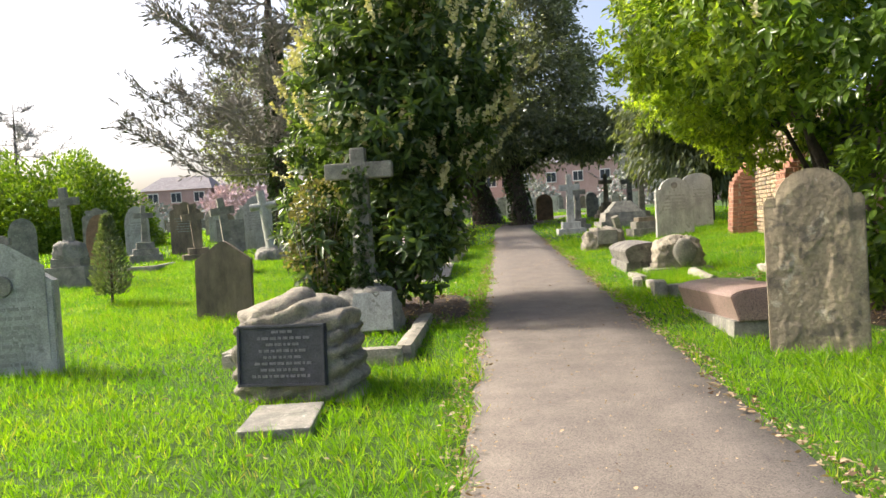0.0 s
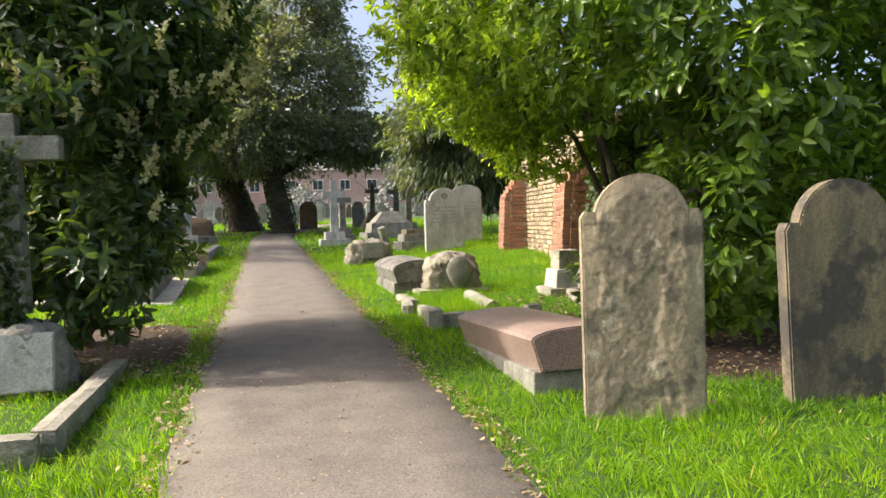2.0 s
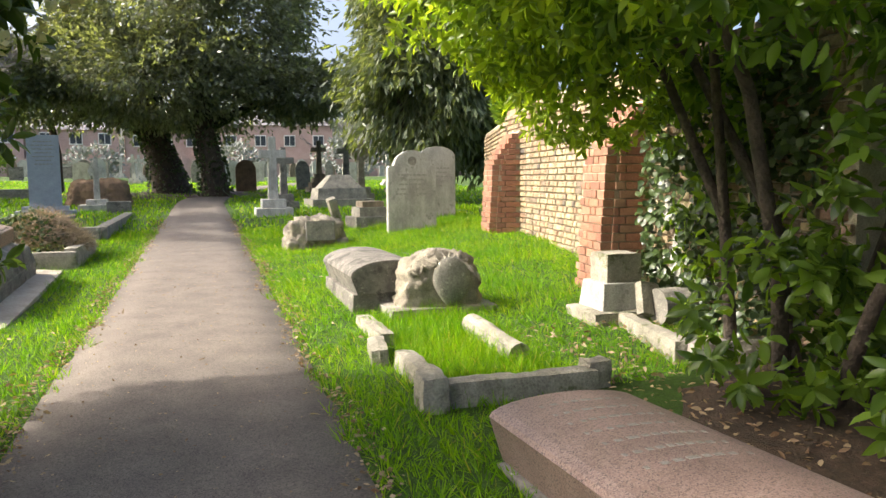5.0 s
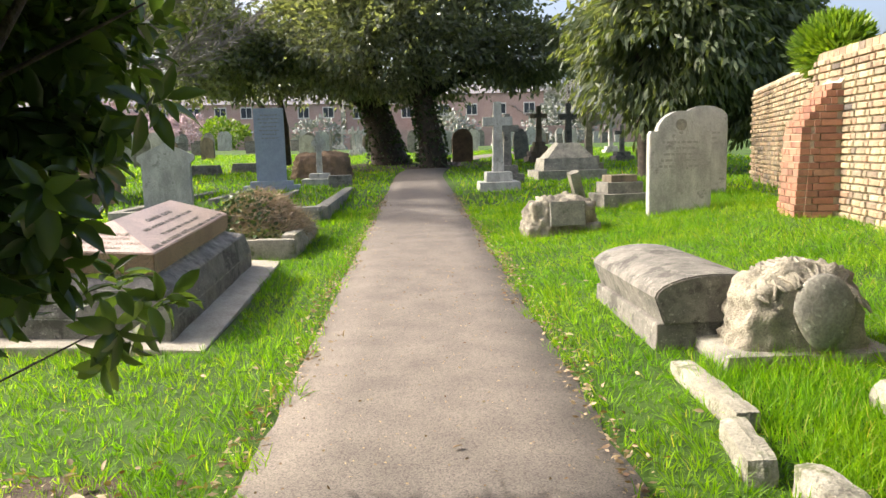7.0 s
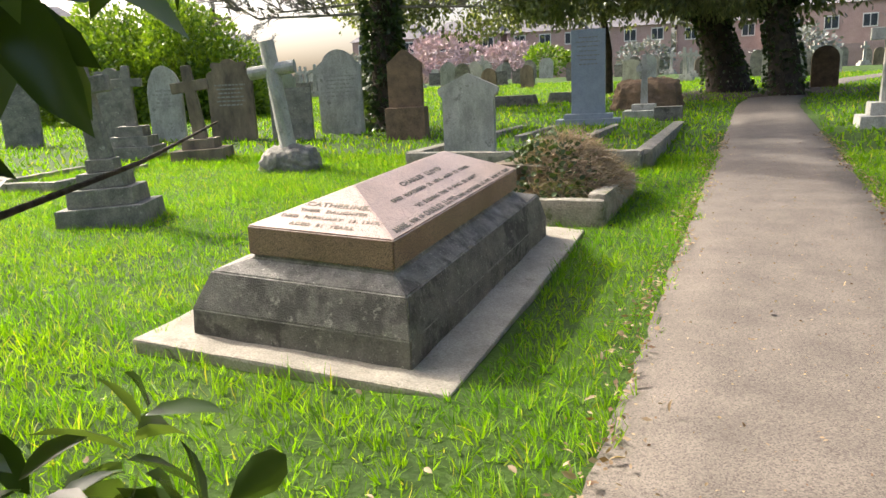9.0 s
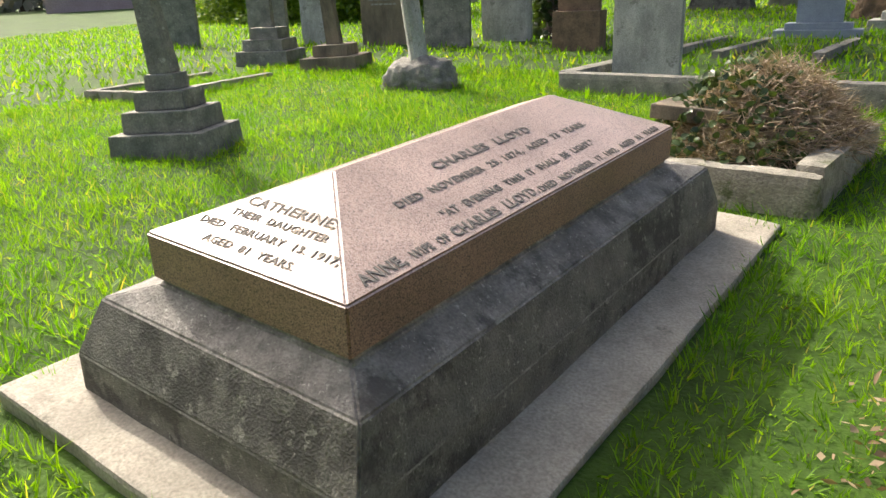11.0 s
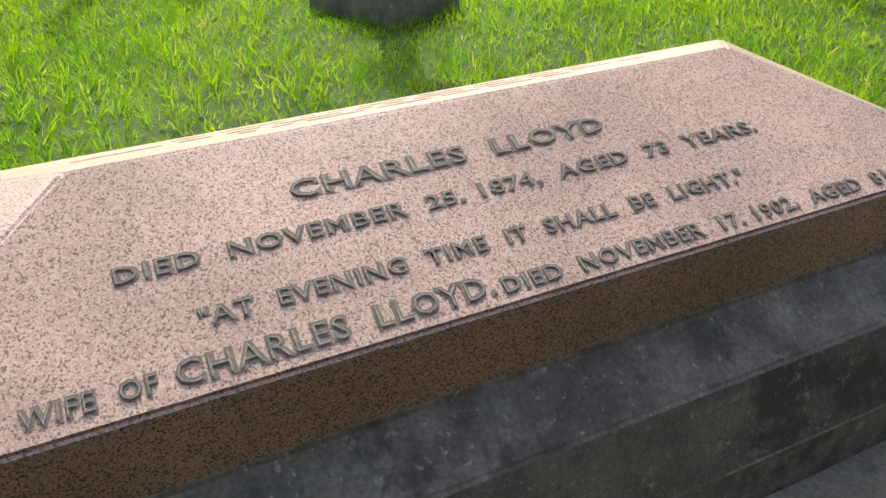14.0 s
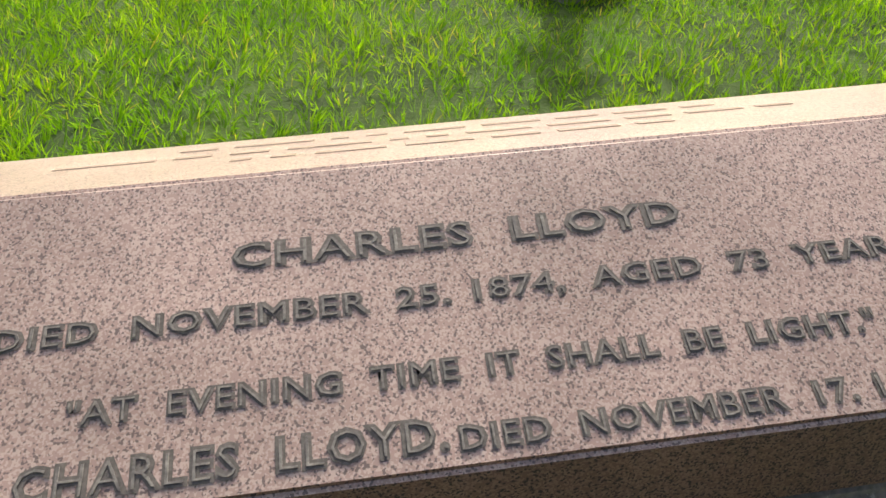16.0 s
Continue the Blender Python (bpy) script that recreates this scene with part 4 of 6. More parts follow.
def weathered_face(stone, w, h, seed, mat, depth):
    """Flaked relief over the front of a headstone: raised skin with bays where it has come away."""
    step = 0.012
    nx, nz = int(w / step), int((h + 0.1) / step)

    def margin(x, z):
        """How far a point lies inside the outline."""
        r = w * 0.39
        top = h - r + math.sqrt(max(0.0, r * r - x * x)) if abs(x) < r * 0.96 else h - r
        return min(w / 2 - abs(x), top - z)

    grid, verts, faces = {}, [], []
    for i in range(nx + 1):
        for k in range(nz + 1):
            x, z = -w / 2 + i * step, -0.1 + k * step
            p = Vector((x * 3 + seed, z * 2.2, seed))
            skin = noise.noise(p) + 0.55 * noise.noise(p * 2.6) + 0.25 * noise.noise(p * 7)
            raised = min(1.0, max(0.0, (skin + 0.12) * 7)) * depth + 0.003 * noise.noise(p * 12) + 0.003
            grid[i, k] = len(verts)
            verts.append((x, -0.051 - raised * min(1.0, max(0.0, (margin(x, z) - 0.016) / 0.09)), z))
    for i in range(nx):
        for k in range(nz):
            x, z = -w / 2 + (i + 0.5) * step, -0.1 + (k + 0.5) * step
            if margin(x, z) > 0.014:
                faces.append((grid[i, k], grid[i + 1, k], grid[i + 1, k + 1], grid[i, k + 1]))
    raw("weathered_face", verts, faces, mat, stone, "flaking sooty skin of the sandstone", smooth=True)


weathered_face(hs, 0.66, 1.34, 3.7, M_FLAKE, 0.009)
weathered_face(hs2, 0.82, 1.3, 9.2, M_STAINED, 0.003)


def coffin_tomb(x, y, w, l, h, low, mat, base_mat, label, yaw, rise=0.1, name="coffin_tomb", nod=0.0):
    """A low coped tomb: plinth below, body with flared sides and a curved top."""
    ob = thing(name, x, y, label, "tomb", yaw, nod=nod)
    part("plinth", frustum(bmesh.new(), -0.12, low, w * 0.98, l * 0.98, w * 0.94, l * 0.96, bev=0.01), base_mat, ob)
    bm = bmesh.new()
    prof = [(-w * 0.42, low), (w * 0.42, low), (w / 2, h)] + [(w / 2 * math.cos(radians(a)), h + rise * math.sin(radians(a))) for a in range(15, 166, 15)] + [(-w / 2, h)]
    a = [bm.verts.new((px, -l / 2, pz)) for px, pz in prof]
    b = [bm.verts.new((px, l / 2, pz)) for px, pz in prof]
    f = bm.faces.new(a)
    g_ = bm.faces.new(b[::-1])
    for i in range(len(prof)):
        j = (i + 1) % len(prof)
        bm.faces.new((a[j], a[i], b[i], b[j]))
    bmesh.ops.recalc_face_normals(bm, faces=bm.faces)
    bmesh.ops.bevel(bm, geom=list(f.edges) + list(g_.edges), offset=0.01, segments=2, affect="EDGES")
    part("body", bm, mat, ob)
    return ob


rt = coffin_tomb(4.23, 9.99, 0.74, 1.78, 0.27, 0.07, M_PINKCAP, M_GREY, "low red granite coped tomb with a pale stone plinth", -3, rise=0.075, name="red_granite_tomb", nod=-2.5)
coffin_tomb(4.47, 14.82, 0.72, 1.4, 0.29, 0.13, M_DARK, M_DARK, "dark grey coped coffin-shaped tomb on the grass", -2, rise=0.13)
for i in range(7):
    bm = bmesh.new()
    rng = random.Random(40 + i)
    x = -0.2
    while x < 0.2:
        q = rng.uniform(0.02, 0.05)
        h_ = 0.27 + 0.075 * math.sqrt(1 - ((abs(x + q / 2) + q / 2) / 0.37) ** 2) + 0.002
        frustum(bm, h_ - 0.004, h_, q, 0.024, q, 0.024, x + q / 2, 0.72 - i * 0.13, 0)
        x += q + 0.016
    tagged(part("inscription_line", bm, M_FADED, rt), kind="stuff")

sc = thing("scroll_boulder", 4.8, 13.95, "carved rock memorial draped with foliage and a smooth oval panel", "memorial", -3)
bm = rock_bm(0.8, 0.5, 0.54, 6.1, 0.17, cuts=3)
for v in bm.verts:
    ledge = abs(math.sin(math.pi * (v.co.z + 0.25 * abs(v.co.x) + 0.04 * noise.noise(v.co * 4)) / 0.12)) ** 0.5
    v.co += Vector((v.co.x, v.co.y, 0)) * 0.09 * (ledge - 0.6) + v.co.normalized() * 0.012 * noise.noise(v.co * 22)
part("rock", bm, M_BOULDER, sc, smooth=True)
part("base", worn(0.95, 0.56, 0.12, -0.06), M_GREY, sc)
ov = bmesh.new()
bmesh.ops.create_uvsphere(ov, u_segments=24, v_segments=14, radius=1.0)
for v in ov.verts:
    v.co.x *= 1 - 0.3 * max(0, -v.co.z)
bmesh.ops.scale(ov, vec=(0.17, 0.05, 0.21), verts=ov.verts)
part("oval_panel", ov, M_GREY, sc, smooth=True).matrix_basis = pose(0.06, -0.24, 0.27, -8, 4, 0)
rng = random.Random(17)
for i in range(16):
    # carved stems draped over the crown of the rock
    x0, sw = -0.25 + 0.032 * i, rng.uniform(-0.1, 0.1)
    pts = []
    for k in range(6):
        q = k / 5
        px = x0 + sw * q + 0.02 * math.sin(q * 7 + i)
        drop = 0.02 + (0.1 + 0.12 * abs(px)) * q ** 1.6
        pts.append((px, 0.06 - 0.29 * q, 0.54 - 1.2 * px * px - drop))
    v_, f_ = limb(pts, [0.014, 0.02, 0.019, 0.017, 0.014, 0.008], 6)
    raw("carved_stem", v_, f_, M_BOULDER, sc, smooth=True)
kp = thing("broken_kerb", 4.45, 12.6, "broken pale stone kerbs round a sunken grassed grave", "grave kerb", -4, z=gz(4.45, 12.6) - 0.035)
part("front_kerb", worn(0.95, 0.14, 0.24, -0.1, 0.05, -0.95), M_KERB, kp)
part("corner_block", worn(0.16, 0.2, 0.3, -0.1, -0.47, -0.98), M_KERB, kp)
part("corner_block", worn(0.16, 0.16, 0.28, -0.1, 0.55, -0.9), M_KERB, kp)
for yy, ll, tilt in ((-0.45, 0.6, 2), (0.1, 0.45, -4), (0.75, 0.8, 1)):
    part("side_kerb", worn(0.13, ll, 0.22, -0.08), M_KERB, kp).matrix_basis = pose(-0.45 + 0.02 * tilt, yy, 0.0, 0, tilt, tilt * 2)
bm = bmesh.new()
bmesh.ops.create_cone(bm, cap_ends=True, segments=12, radius1=0.085, radius2=0.075, depth=0.85, matrix=pose(0, 0, 0, 90, 0, 0))
bmesh.ops.subdivide_edges(bm, edges=[q for q in bm.edges if q.calc_length() > 0.4], cuts=8)
rough_up(bm, 0.01, 7)
part("fallen_kerb", bm, M_KERB, kp, "fallen rounded kerb length on the grass").matrix_basis = pose(0.3, 0.1, 0.1, 3, 8, 3)

rk = thing("rockwork_memorial", 4.69, 18.85, "low pile of carved rockwork with a blank panel", "memorial", 0)
part("rock", rock_bm(0.95, 0.6, 0.47, 9.4, 0.32, cuts=3), M_BOULDER, rk, smooth=True)
part("panel", slab([(-0.2, 0.05), (0.22, 0.05), (0.22, 0.34), (-0.2, 0.34)], 0.05), M_GREY, rk).matrix_basis = pose(0.02, -0.33, 0.05, -6, 0, 0)
for a_, b_, s_ in ((-0.36, -0.18, 0.22), (0.36, -0.16, 0.24), (0.0, 0.0, 0.2)):
    part("stone_lump", rock_bm(s_, s_, s_ * 0.5, a_ * 7, 0.25, cuts=2), M_BOULDER, rk, smooth=True).location = (a_, b_, 0.02 if a_ else 0.3)

wst = headstone(6.32, 19.15, 0.8, 1.26, "shoulder", M_PALE, "pale grey round-shouldered headstone with an incised panel", -2, depth=0.13, lines=5)
part("carved_rosette", slab(arc(0, 0, 0.07, 0, 345, 16), 0.02, 0.004), M_GREY, wst).location = (0, -0.068, 1.09)
headstone(7.3, 20.6, 0.68, 1.28, "round", M_PALE, "grey round-topped headstone with a whitened foot", -2, plinth=0.0, lines=4)
bp_ = thing("broken_pedestal", 6.0, 20.5, "broken stepped stone pedestal with fallen kerb pieces", "pedestal", 5)
part("step", block(0.72, 0.6, 0.26, -0.1), M_GREY, bp_)
part("step", block(0.54, 0.44, 0.16, 0.16), M_GREY, bp_)
part("cap", block(0.4, 0.34, 0.1, 0.32), M_SAND, bp_)
part("fallen_piece", worn(0.16, 0.16, 0.55, 0.0), M_KERB, bp_).matrix_basis = pose(-0.55, 0.1, -0.02, 12, -18, 0)
tc = stepped_cross(5.0, 25.3, 1.8, M_PALE, "tall plain stone cross on two broad steps", -3, steps=((0.85, 0.16), (0.55, 0.2)), arm=0.62, t=0.19)
stepped_cross(5.55, 27.3, 1.6, M_DARK, "dark stone cross on rough steps", 0, steps=((0.7, 0.2), (0.45, 0.2)), arm=0.55, t=0.16)
ch = thing("chest_tomb", 7.2, 28.2, "stepped grey chest tomb with a hipped lid", "tomb", 0)
part("step", block(1.7, 1.3, 0.3, -0.1), M_GREY, ch)
part("chest", frustum(bmesh.new(), 0.2, 0.5, 1.4, 1.05, 1.3, 0.95), M_GREY, ch)
part("lid", frustum(bmesh.new(), 0.5, 0.86, 1.15, 0.9, 0.5, 0.5), M_GREY, ch)
stepped_cross(8.5, 30.7, 1.9, M_GREY, "grey wheel-head cross on a tapered base", 0, steps=((0.7, 0.22), (0.5, 0.2)), arm=0.62, t=0.18, ring=0.2)
stepped_cross(8.3, 36.3, 2.0, M_SAND, "brown stone cross on four steps", 0, steps=((0.95, 0.2), (0.75, 0.18), (0.55, 0.18), (0.4, 0.16)), arm=0.6, t=0.17)
stepped_cross(9.2, 35.6, 2.05, M_DARK, "dark stone cross with a leaning figured shaft", 0, steps=((0.8, 0.2), (0.6, 0.2)), arm=0.7, t=0.2)
stepped_cross(11.2, 35.8, 1.25, M_DARK, "small dark stone cross on steps", 0, steps=((0.7, 0.16), (0.5, 0.15)), arm=0.5, t=0.14)
headstone(5.7, 37.8, 0.78, 1.25, "arch", M_BROWN, "dark brown arched headstone beside the path bend", 0, depth=0.14)

pr = thing("ruined_pedestal", 5.98, 13.0, "broken white stone pedestal with a loose block and fallen drum", "pedestal", -4)
part("step", worn(0.64, 0.52, 0.17, -0.1), M_KERB, pr)
part("lower_block", frustum(bmesh.new(), 0.05, 0.28, 0.44, 0.4, 0.39, 0.35), M_PALE, pr)
part("upper_block", worn(0.31, 0.29, 0.24, 0.27, amount=0.01, round_=0.02), M_KERB, pr)
part("loose_block", worn(0.2, 0.1, 0.26, 0), M_KERB, pr).matrix_basis = pose(0.1, -0.34, 0.04, -18, 10, 10)
bm = bmesh.new()
bmesh.ops.create_cone(bm, cap_ends=True, segments=18, radius1=0.14, radius2=0.14, depth=0.34, matrix=pose(0, 0, 0, 0, 90, 0))
part("fallen_drum", bm, M_GREY, pr).location = (0.3, -0.4, 0.12)
lx = thing("leaning_white_cross", 6.5, 12.9, "pale stone cross leaning against the wall under ivy", "grave cross", 5)
part("cross", cross_bm(1.15, 0.45, 0.15), M_PALE, lx).matrix_basis = pose(0, 0, -0.05, 0, 9, 0)
kr = thing("low_kerb", 5.85, 12.5, "low stone kerb half buried in dead leaves", "grave kerb", -14)
part("side_kerb", worn(0.13, 1.5, 0.2, -0.1, 0, 0), M_KERB, kr)
part("front_kerb", worn(0.7, 0.13, 0.2, -0.1, 0.38, -0.75), M_KERB, kr)


# ---- trees ----
def laurel(name, x, y, label, blobs, density, mat, stems, size=0.13, spikes=0, spike_z=1.2, f=2.2, gap=-0.3):
    ob = thing(name, x, y, label, "laurel", z=0.0)
    ob.location = (0, 0, 0)
    for pts, rad in stems:
        v, fa = limb(pts, rad, 8)
        raw("stem", v, fa, M_BARK, ob, smooth=True)
    P, D = crown(blobs, density * 0.2, f, gap, 0.45)
    keep = P[:, 2] > 0.3
    P, D = P[keep], D[keep]
    n = len(P)
    scatter("inner_leaves", P, D * 0.8 + RNG.normal(size=D.shape) * 0.6 + np.array([0, 0, -0.3]), size * RNG.uniform(0.7, 1.1, n), size * 0.4, mat, parent=ob, up=np.tile(np.array([0, 0, 1.0]), (n, 1)))
    # shoots: each tip carries a whorl of leaves spiralling round its axis
    P, D = crown(blobs, density * 0.1, f, gap, 0.7)
    keep = P[:, 2] > 0.35
    P, D = P[keep], D[keep]
    m, k = len(P), 10
    axis = unit(D * 0.8 + np.array([0, 0, 0.45]) + RNG.normal(size=D.shape) * 0.35)
    e1 = unit(np.cross(axis, RNG.normal(size=axis.shape)))
    e2 = np.cross(axis, e1)
    i = np.tile(np.arange(k), m)
    ax = np.repeat(axis, k, 0)
    q = i * 2.4 + RNG.normal(size=m * k) * 0.25
    radial = np.repeat(e1, k, 0) * np.cos(q)[:, None] + np.repeat(e2, k, 0) * np.sin(q)[:, None]
    th = np.radians(100 - 62 * i / (k - 1) + RNG.normal(size=m * k) * 10)[:, None]
    at = np.repeat(P, k, 0) + ax * (i * size * 0.085)[:, None]
    d = ax * np.cos(th) + radial * np.sin(th) + np.array([0, 0, -0.28])
    ln = size * RNG.uniform(0.75, 1.2, m * k) * (1 - 0.03 * i)
    scatter("crown", at, d, ln, ln * RNG.uniform(0.34, 0.44, m * k), mat, parent=ob, up=ax * 1.5)
    if spikes:
        Q, E = crown(blobs, density * 0.35, f, 0.02, 0.95)
        s = (E[:, 1] < 0.1) & (Q[:, 2] > spike_z)
        Q, E = Q[s], E[s]
        pick = RNG.permutation(len(Q))[:spikes]
        Q, E = Q[pick], E[pick]
        m = len(Q)
        k = 26
        tt = np.tile(np.linspace(0, 0.2, k), m)[:, None]
        ax = unit(E * 0.55 + np.array([0, 0, 0.9]) + RNG.normal(size=E.shape) * 0.15)
        base = np.repeat(Q + E * 0.13, k, 0) + np.repeat(ax, k, 0) * tt
        dd = np.repeat(ax, k, 0) * 0.4 + RNG.normal(size=(m * k, 3))
        spk = scatter("flower_spikes", base, dd, 0.048, 0.034, M_FLOWER, (CARD_V, CARD_F), ob, "cream upright flower spikes")
        tagged(spk, kind="stuff")
    return ob


laurel("laurel_tree", 0.7, 11.9, "tall dark glossy cherry laurel with cream flower spikes", [
    ((0.75, 11.9, 2.5), (1.0, 1.2, 1.3)), ((1.2, 11.6, 3.2), (1.1, 1.1, 1.15)), ((0.7, 11.7, 4.3), (0.9, 1.1, 1.1)), ((1.0, 11.5, 1.3), (0.6, 0.75, 0.65)),
    ((0.15, 11.5, 1.2), (0.5, 0.6, 0.8)), ((1.0, 12.3, 2.3), (0.6, 0.6, 0.9)), ((1.6, 11.7, 2.6), (0.55, 0.7, 0.75)), ((1.5, 12.2, 1.75), (0.24, 0.26, 0.55)), ((1.3, 12.55, 2.25), (0.36, 0.35, 0.5)), ((1.4, 12.4, 1.5), (0.2, 0.2, 0.4)), ((1.7, 12.2, 2.5), (0.3, 0.35, 0.5)), ((1.62, 12.72, 1.95), (0.1, 0.14, 0.14)), ((1.62, 12.66, 0.98), (0.12, 0.12, 0.1)), ((1.66, 12.52, 1.74), (0.13, 0.16, 0.18)), ((1.62, 12.3, 1.85), (0.16, 0.2, 0.2)), ((0.22, 10.8, 0.95), (0.3, 0.3, 0.5)), ((1.12, 10.85, 0.95), (0.3, 0.3, 0.45)), ((0.75, 10.8, 2.35), (0.5, 0.35, 0.5))],
    330, M_LAUREL, [([(0.75, 11.9, 0.1), (0.85, 11.8, 1.2), (0.7, 11.7, 2.4), (0.8, 11.6, 4.2)], [0.1, 0.08, 0.06, 0.02]), ([(0.75, 11.9, 0.1), (1.15, 12.1, 1.2), (1.6, 12.25, 2.0)], [0.06, 0.04, 0.012]),
    ([(1.2, 12.1, 1.4), (1.55, 12.15, 1.75), (1.9, 12.25, 1.95)], [0.01, 0.007, 0.003]), ([(0.6, 11.8, 0.1), (0.2, 11.5, 1.0), (0.0, 11.3, 1.7)], [0.05, 0.03, 0.01]), ([(1.2, 12.2, 1.3), (1.5, 12.6, 1.42), (1.52, 12.95, 1.48), (1.49, 13.2, 1.53)], [0.008, 0.006, 0.004, 0.002]), ([(0.85, 12.0, 0.3), (1.1, 12.35, 0.75), (1.35, 12.5, 0.86), (1.62, 12.66, 0.98)], [0.007, 0.005, 0.004, 0.002])],
    size=0.155, spikes=300)
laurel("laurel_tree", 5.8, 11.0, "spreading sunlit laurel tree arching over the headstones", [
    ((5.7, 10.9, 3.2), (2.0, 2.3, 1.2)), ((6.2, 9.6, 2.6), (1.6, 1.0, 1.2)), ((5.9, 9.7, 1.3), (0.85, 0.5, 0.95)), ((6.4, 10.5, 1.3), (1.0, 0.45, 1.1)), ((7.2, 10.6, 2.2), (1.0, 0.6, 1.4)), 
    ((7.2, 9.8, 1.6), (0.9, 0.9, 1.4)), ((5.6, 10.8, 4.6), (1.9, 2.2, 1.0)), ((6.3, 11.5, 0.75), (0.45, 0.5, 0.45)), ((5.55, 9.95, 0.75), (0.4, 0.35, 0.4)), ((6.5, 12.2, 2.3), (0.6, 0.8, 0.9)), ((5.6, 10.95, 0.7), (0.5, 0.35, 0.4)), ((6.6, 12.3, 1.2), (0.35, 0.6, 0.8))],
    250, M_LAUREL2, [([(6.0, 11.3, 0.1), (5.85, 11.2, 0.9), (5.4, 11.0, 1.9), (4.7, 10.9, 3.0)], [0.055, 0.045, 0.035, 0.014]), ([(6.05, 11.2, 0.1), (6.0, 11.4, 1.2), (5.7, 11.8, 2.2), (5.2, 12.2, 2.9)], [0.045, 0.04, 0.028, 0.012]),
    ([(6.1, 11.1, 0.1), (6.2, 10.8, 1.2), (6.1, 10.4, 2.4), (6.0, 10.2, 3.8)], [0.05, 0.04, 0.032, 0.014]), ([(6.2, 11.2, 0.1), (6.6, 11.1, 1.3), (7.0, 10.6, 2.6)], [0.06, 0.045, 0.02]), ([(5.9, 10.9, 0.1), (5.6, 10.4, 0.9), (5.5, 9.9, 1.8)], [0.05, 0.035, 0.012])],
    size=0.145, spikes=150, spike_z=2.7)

laurel("evergreen_tree", 6.0, 11.7, "bright yellow-green small-leaved evergreen reaching out over the grass", [
    ((4.5, 10.9, 3.1), (1.2, 1.5, 0.95)), ((5.0, 12.0, 2.7), (1.0, 1.0, 0.75)), ((5.35, 12.4, 2.2), (0.75, 0.6, 0.5)), ((4.6, 12.2, 2.55), (0.8, 0.7, 0.5)), ((4.7, 10.9, 4.3), (1.3, 1.5, 0.9))],
    470, M_SMALL, [([(6.0, 11.7, 0.15), (5.9, 11.7, 1.2), (5.5, 11.8, 2.1), (4.9, 11.9, 2.7)], [0.045, 0.036, 0.028, 0.01]), ([(5.9, 11.7, 1.2), (5.4, 11.3, 2.4), (4.6, 10.9, 3.6)], [0.034, 0.024, 0.008]), ([(5.5, 11.8, 2.1), (5.3, 12.2, 2.3), (5.0, 12.6, 2.35)], [0.025, 0.016, 0.006])],
    size=0.095, f=3.2, gap=-0.16)


def big_tree(name, x, y, label, blobs, density, mat, trunks, size, width, droop, f=1.1, gap=-0.15, ivy=0, category="tree", rag=0.0):
    ob = thing(name, x, y, label, category, z=0.0)
    ob.location = (0, 0, 0)
    for i, (pts, rad) in enumerate(trunks):
        v, fa = limb(pts, rad, 10)
        raw("trunk" if i == 0 else "limb", v, fa, M_BARK, ob, smooth=True)
        if ivy:
            n = ivy
            k = RNG.random(n)
            zs = np.array([p[2] for p in pts])
            z = zs[0] + (zs[-1] - zs[0]) * k * 0.8
            px = np.interp(z, zs, [p[0] for p in pts])
            py = np.interp(z, zs, [p[1] for p in pts])
            r = np.interp(z, zs, rad) * 1.12
            q = RNG.random(n) * 6.283
            at = np.stack([px + r * np.cos(q), py + r * np.sin(q), z], 1)
            scatter("ivy", at, np.stack([np.cos(q), np.sin(q), np.full(n, -0.6)], 1) + RNG.normal(size=(n, 3)) * 0.3, 0.11, 0.1, M_IVY, parent=ob)
    P, D = crown(blobs, density, f, gap, 0.45, rag)
    n = len(P)
    d = D + RNG.normal(size=D.shape) * 0.6 + np.array([0, 0, -droop])
    scatter("crown", P, d, size * RNG.uniform(0.7, 1.3, n), width * RNG.uniform(0.7, 1.3, n), mat, (CARD_V, CARD_F), ob)
    return ob


big_tree("yew_tree", 3.0, 36.0, "old dark yew with ivy-clad twin trunks over the path", [
    ((2.6, 36, 5.0), (5.2, 4.2, 1.8)), ((3.6, 36, 7.3), (4.4, 3.8, 2.4)), ((4.2, 36, 10), (2.9, 2.8, 2.6)), ((7.1, 34.6, 4.6), (2.2, 1.8, 1.1)), ((4.4, 36, 13), (1.6, 1.6, 2.4)), ((-1.2, 35, 4.6), (2.6, 2.4, 1.2))],
    290, M_YEW, [([(3.0, 37.0, 0.8), (2.7, 37.0, 2.2), (2.2, 36.8, 3.6), (2.5, 36.5, 6.5)], [0.75, 0.5, 0.42, 0.2]), ([(4.35, 34.4, 0.8), (4.25, 34.4, 2.0), (4.0, 34.6, 3.4), (3.8, 35.4, 7.0)], [0.5, 0.4, 0.34, 0.15]), ([(2.2, 37, 3.2), (0.5, 36, 4.0), (-1.6, 35.2, 4.6)], [0.22, 0.14, 0.05]), ([(4.0, 34.6, 3.2), (5.5, 34.6, 4.0), (7.2, 34.6, 4.4)], [0.2, 0.12, 0.04])],
    0.22, 0.075, 0.3, ivy=1200, gap=-0.16, rag=0.35)
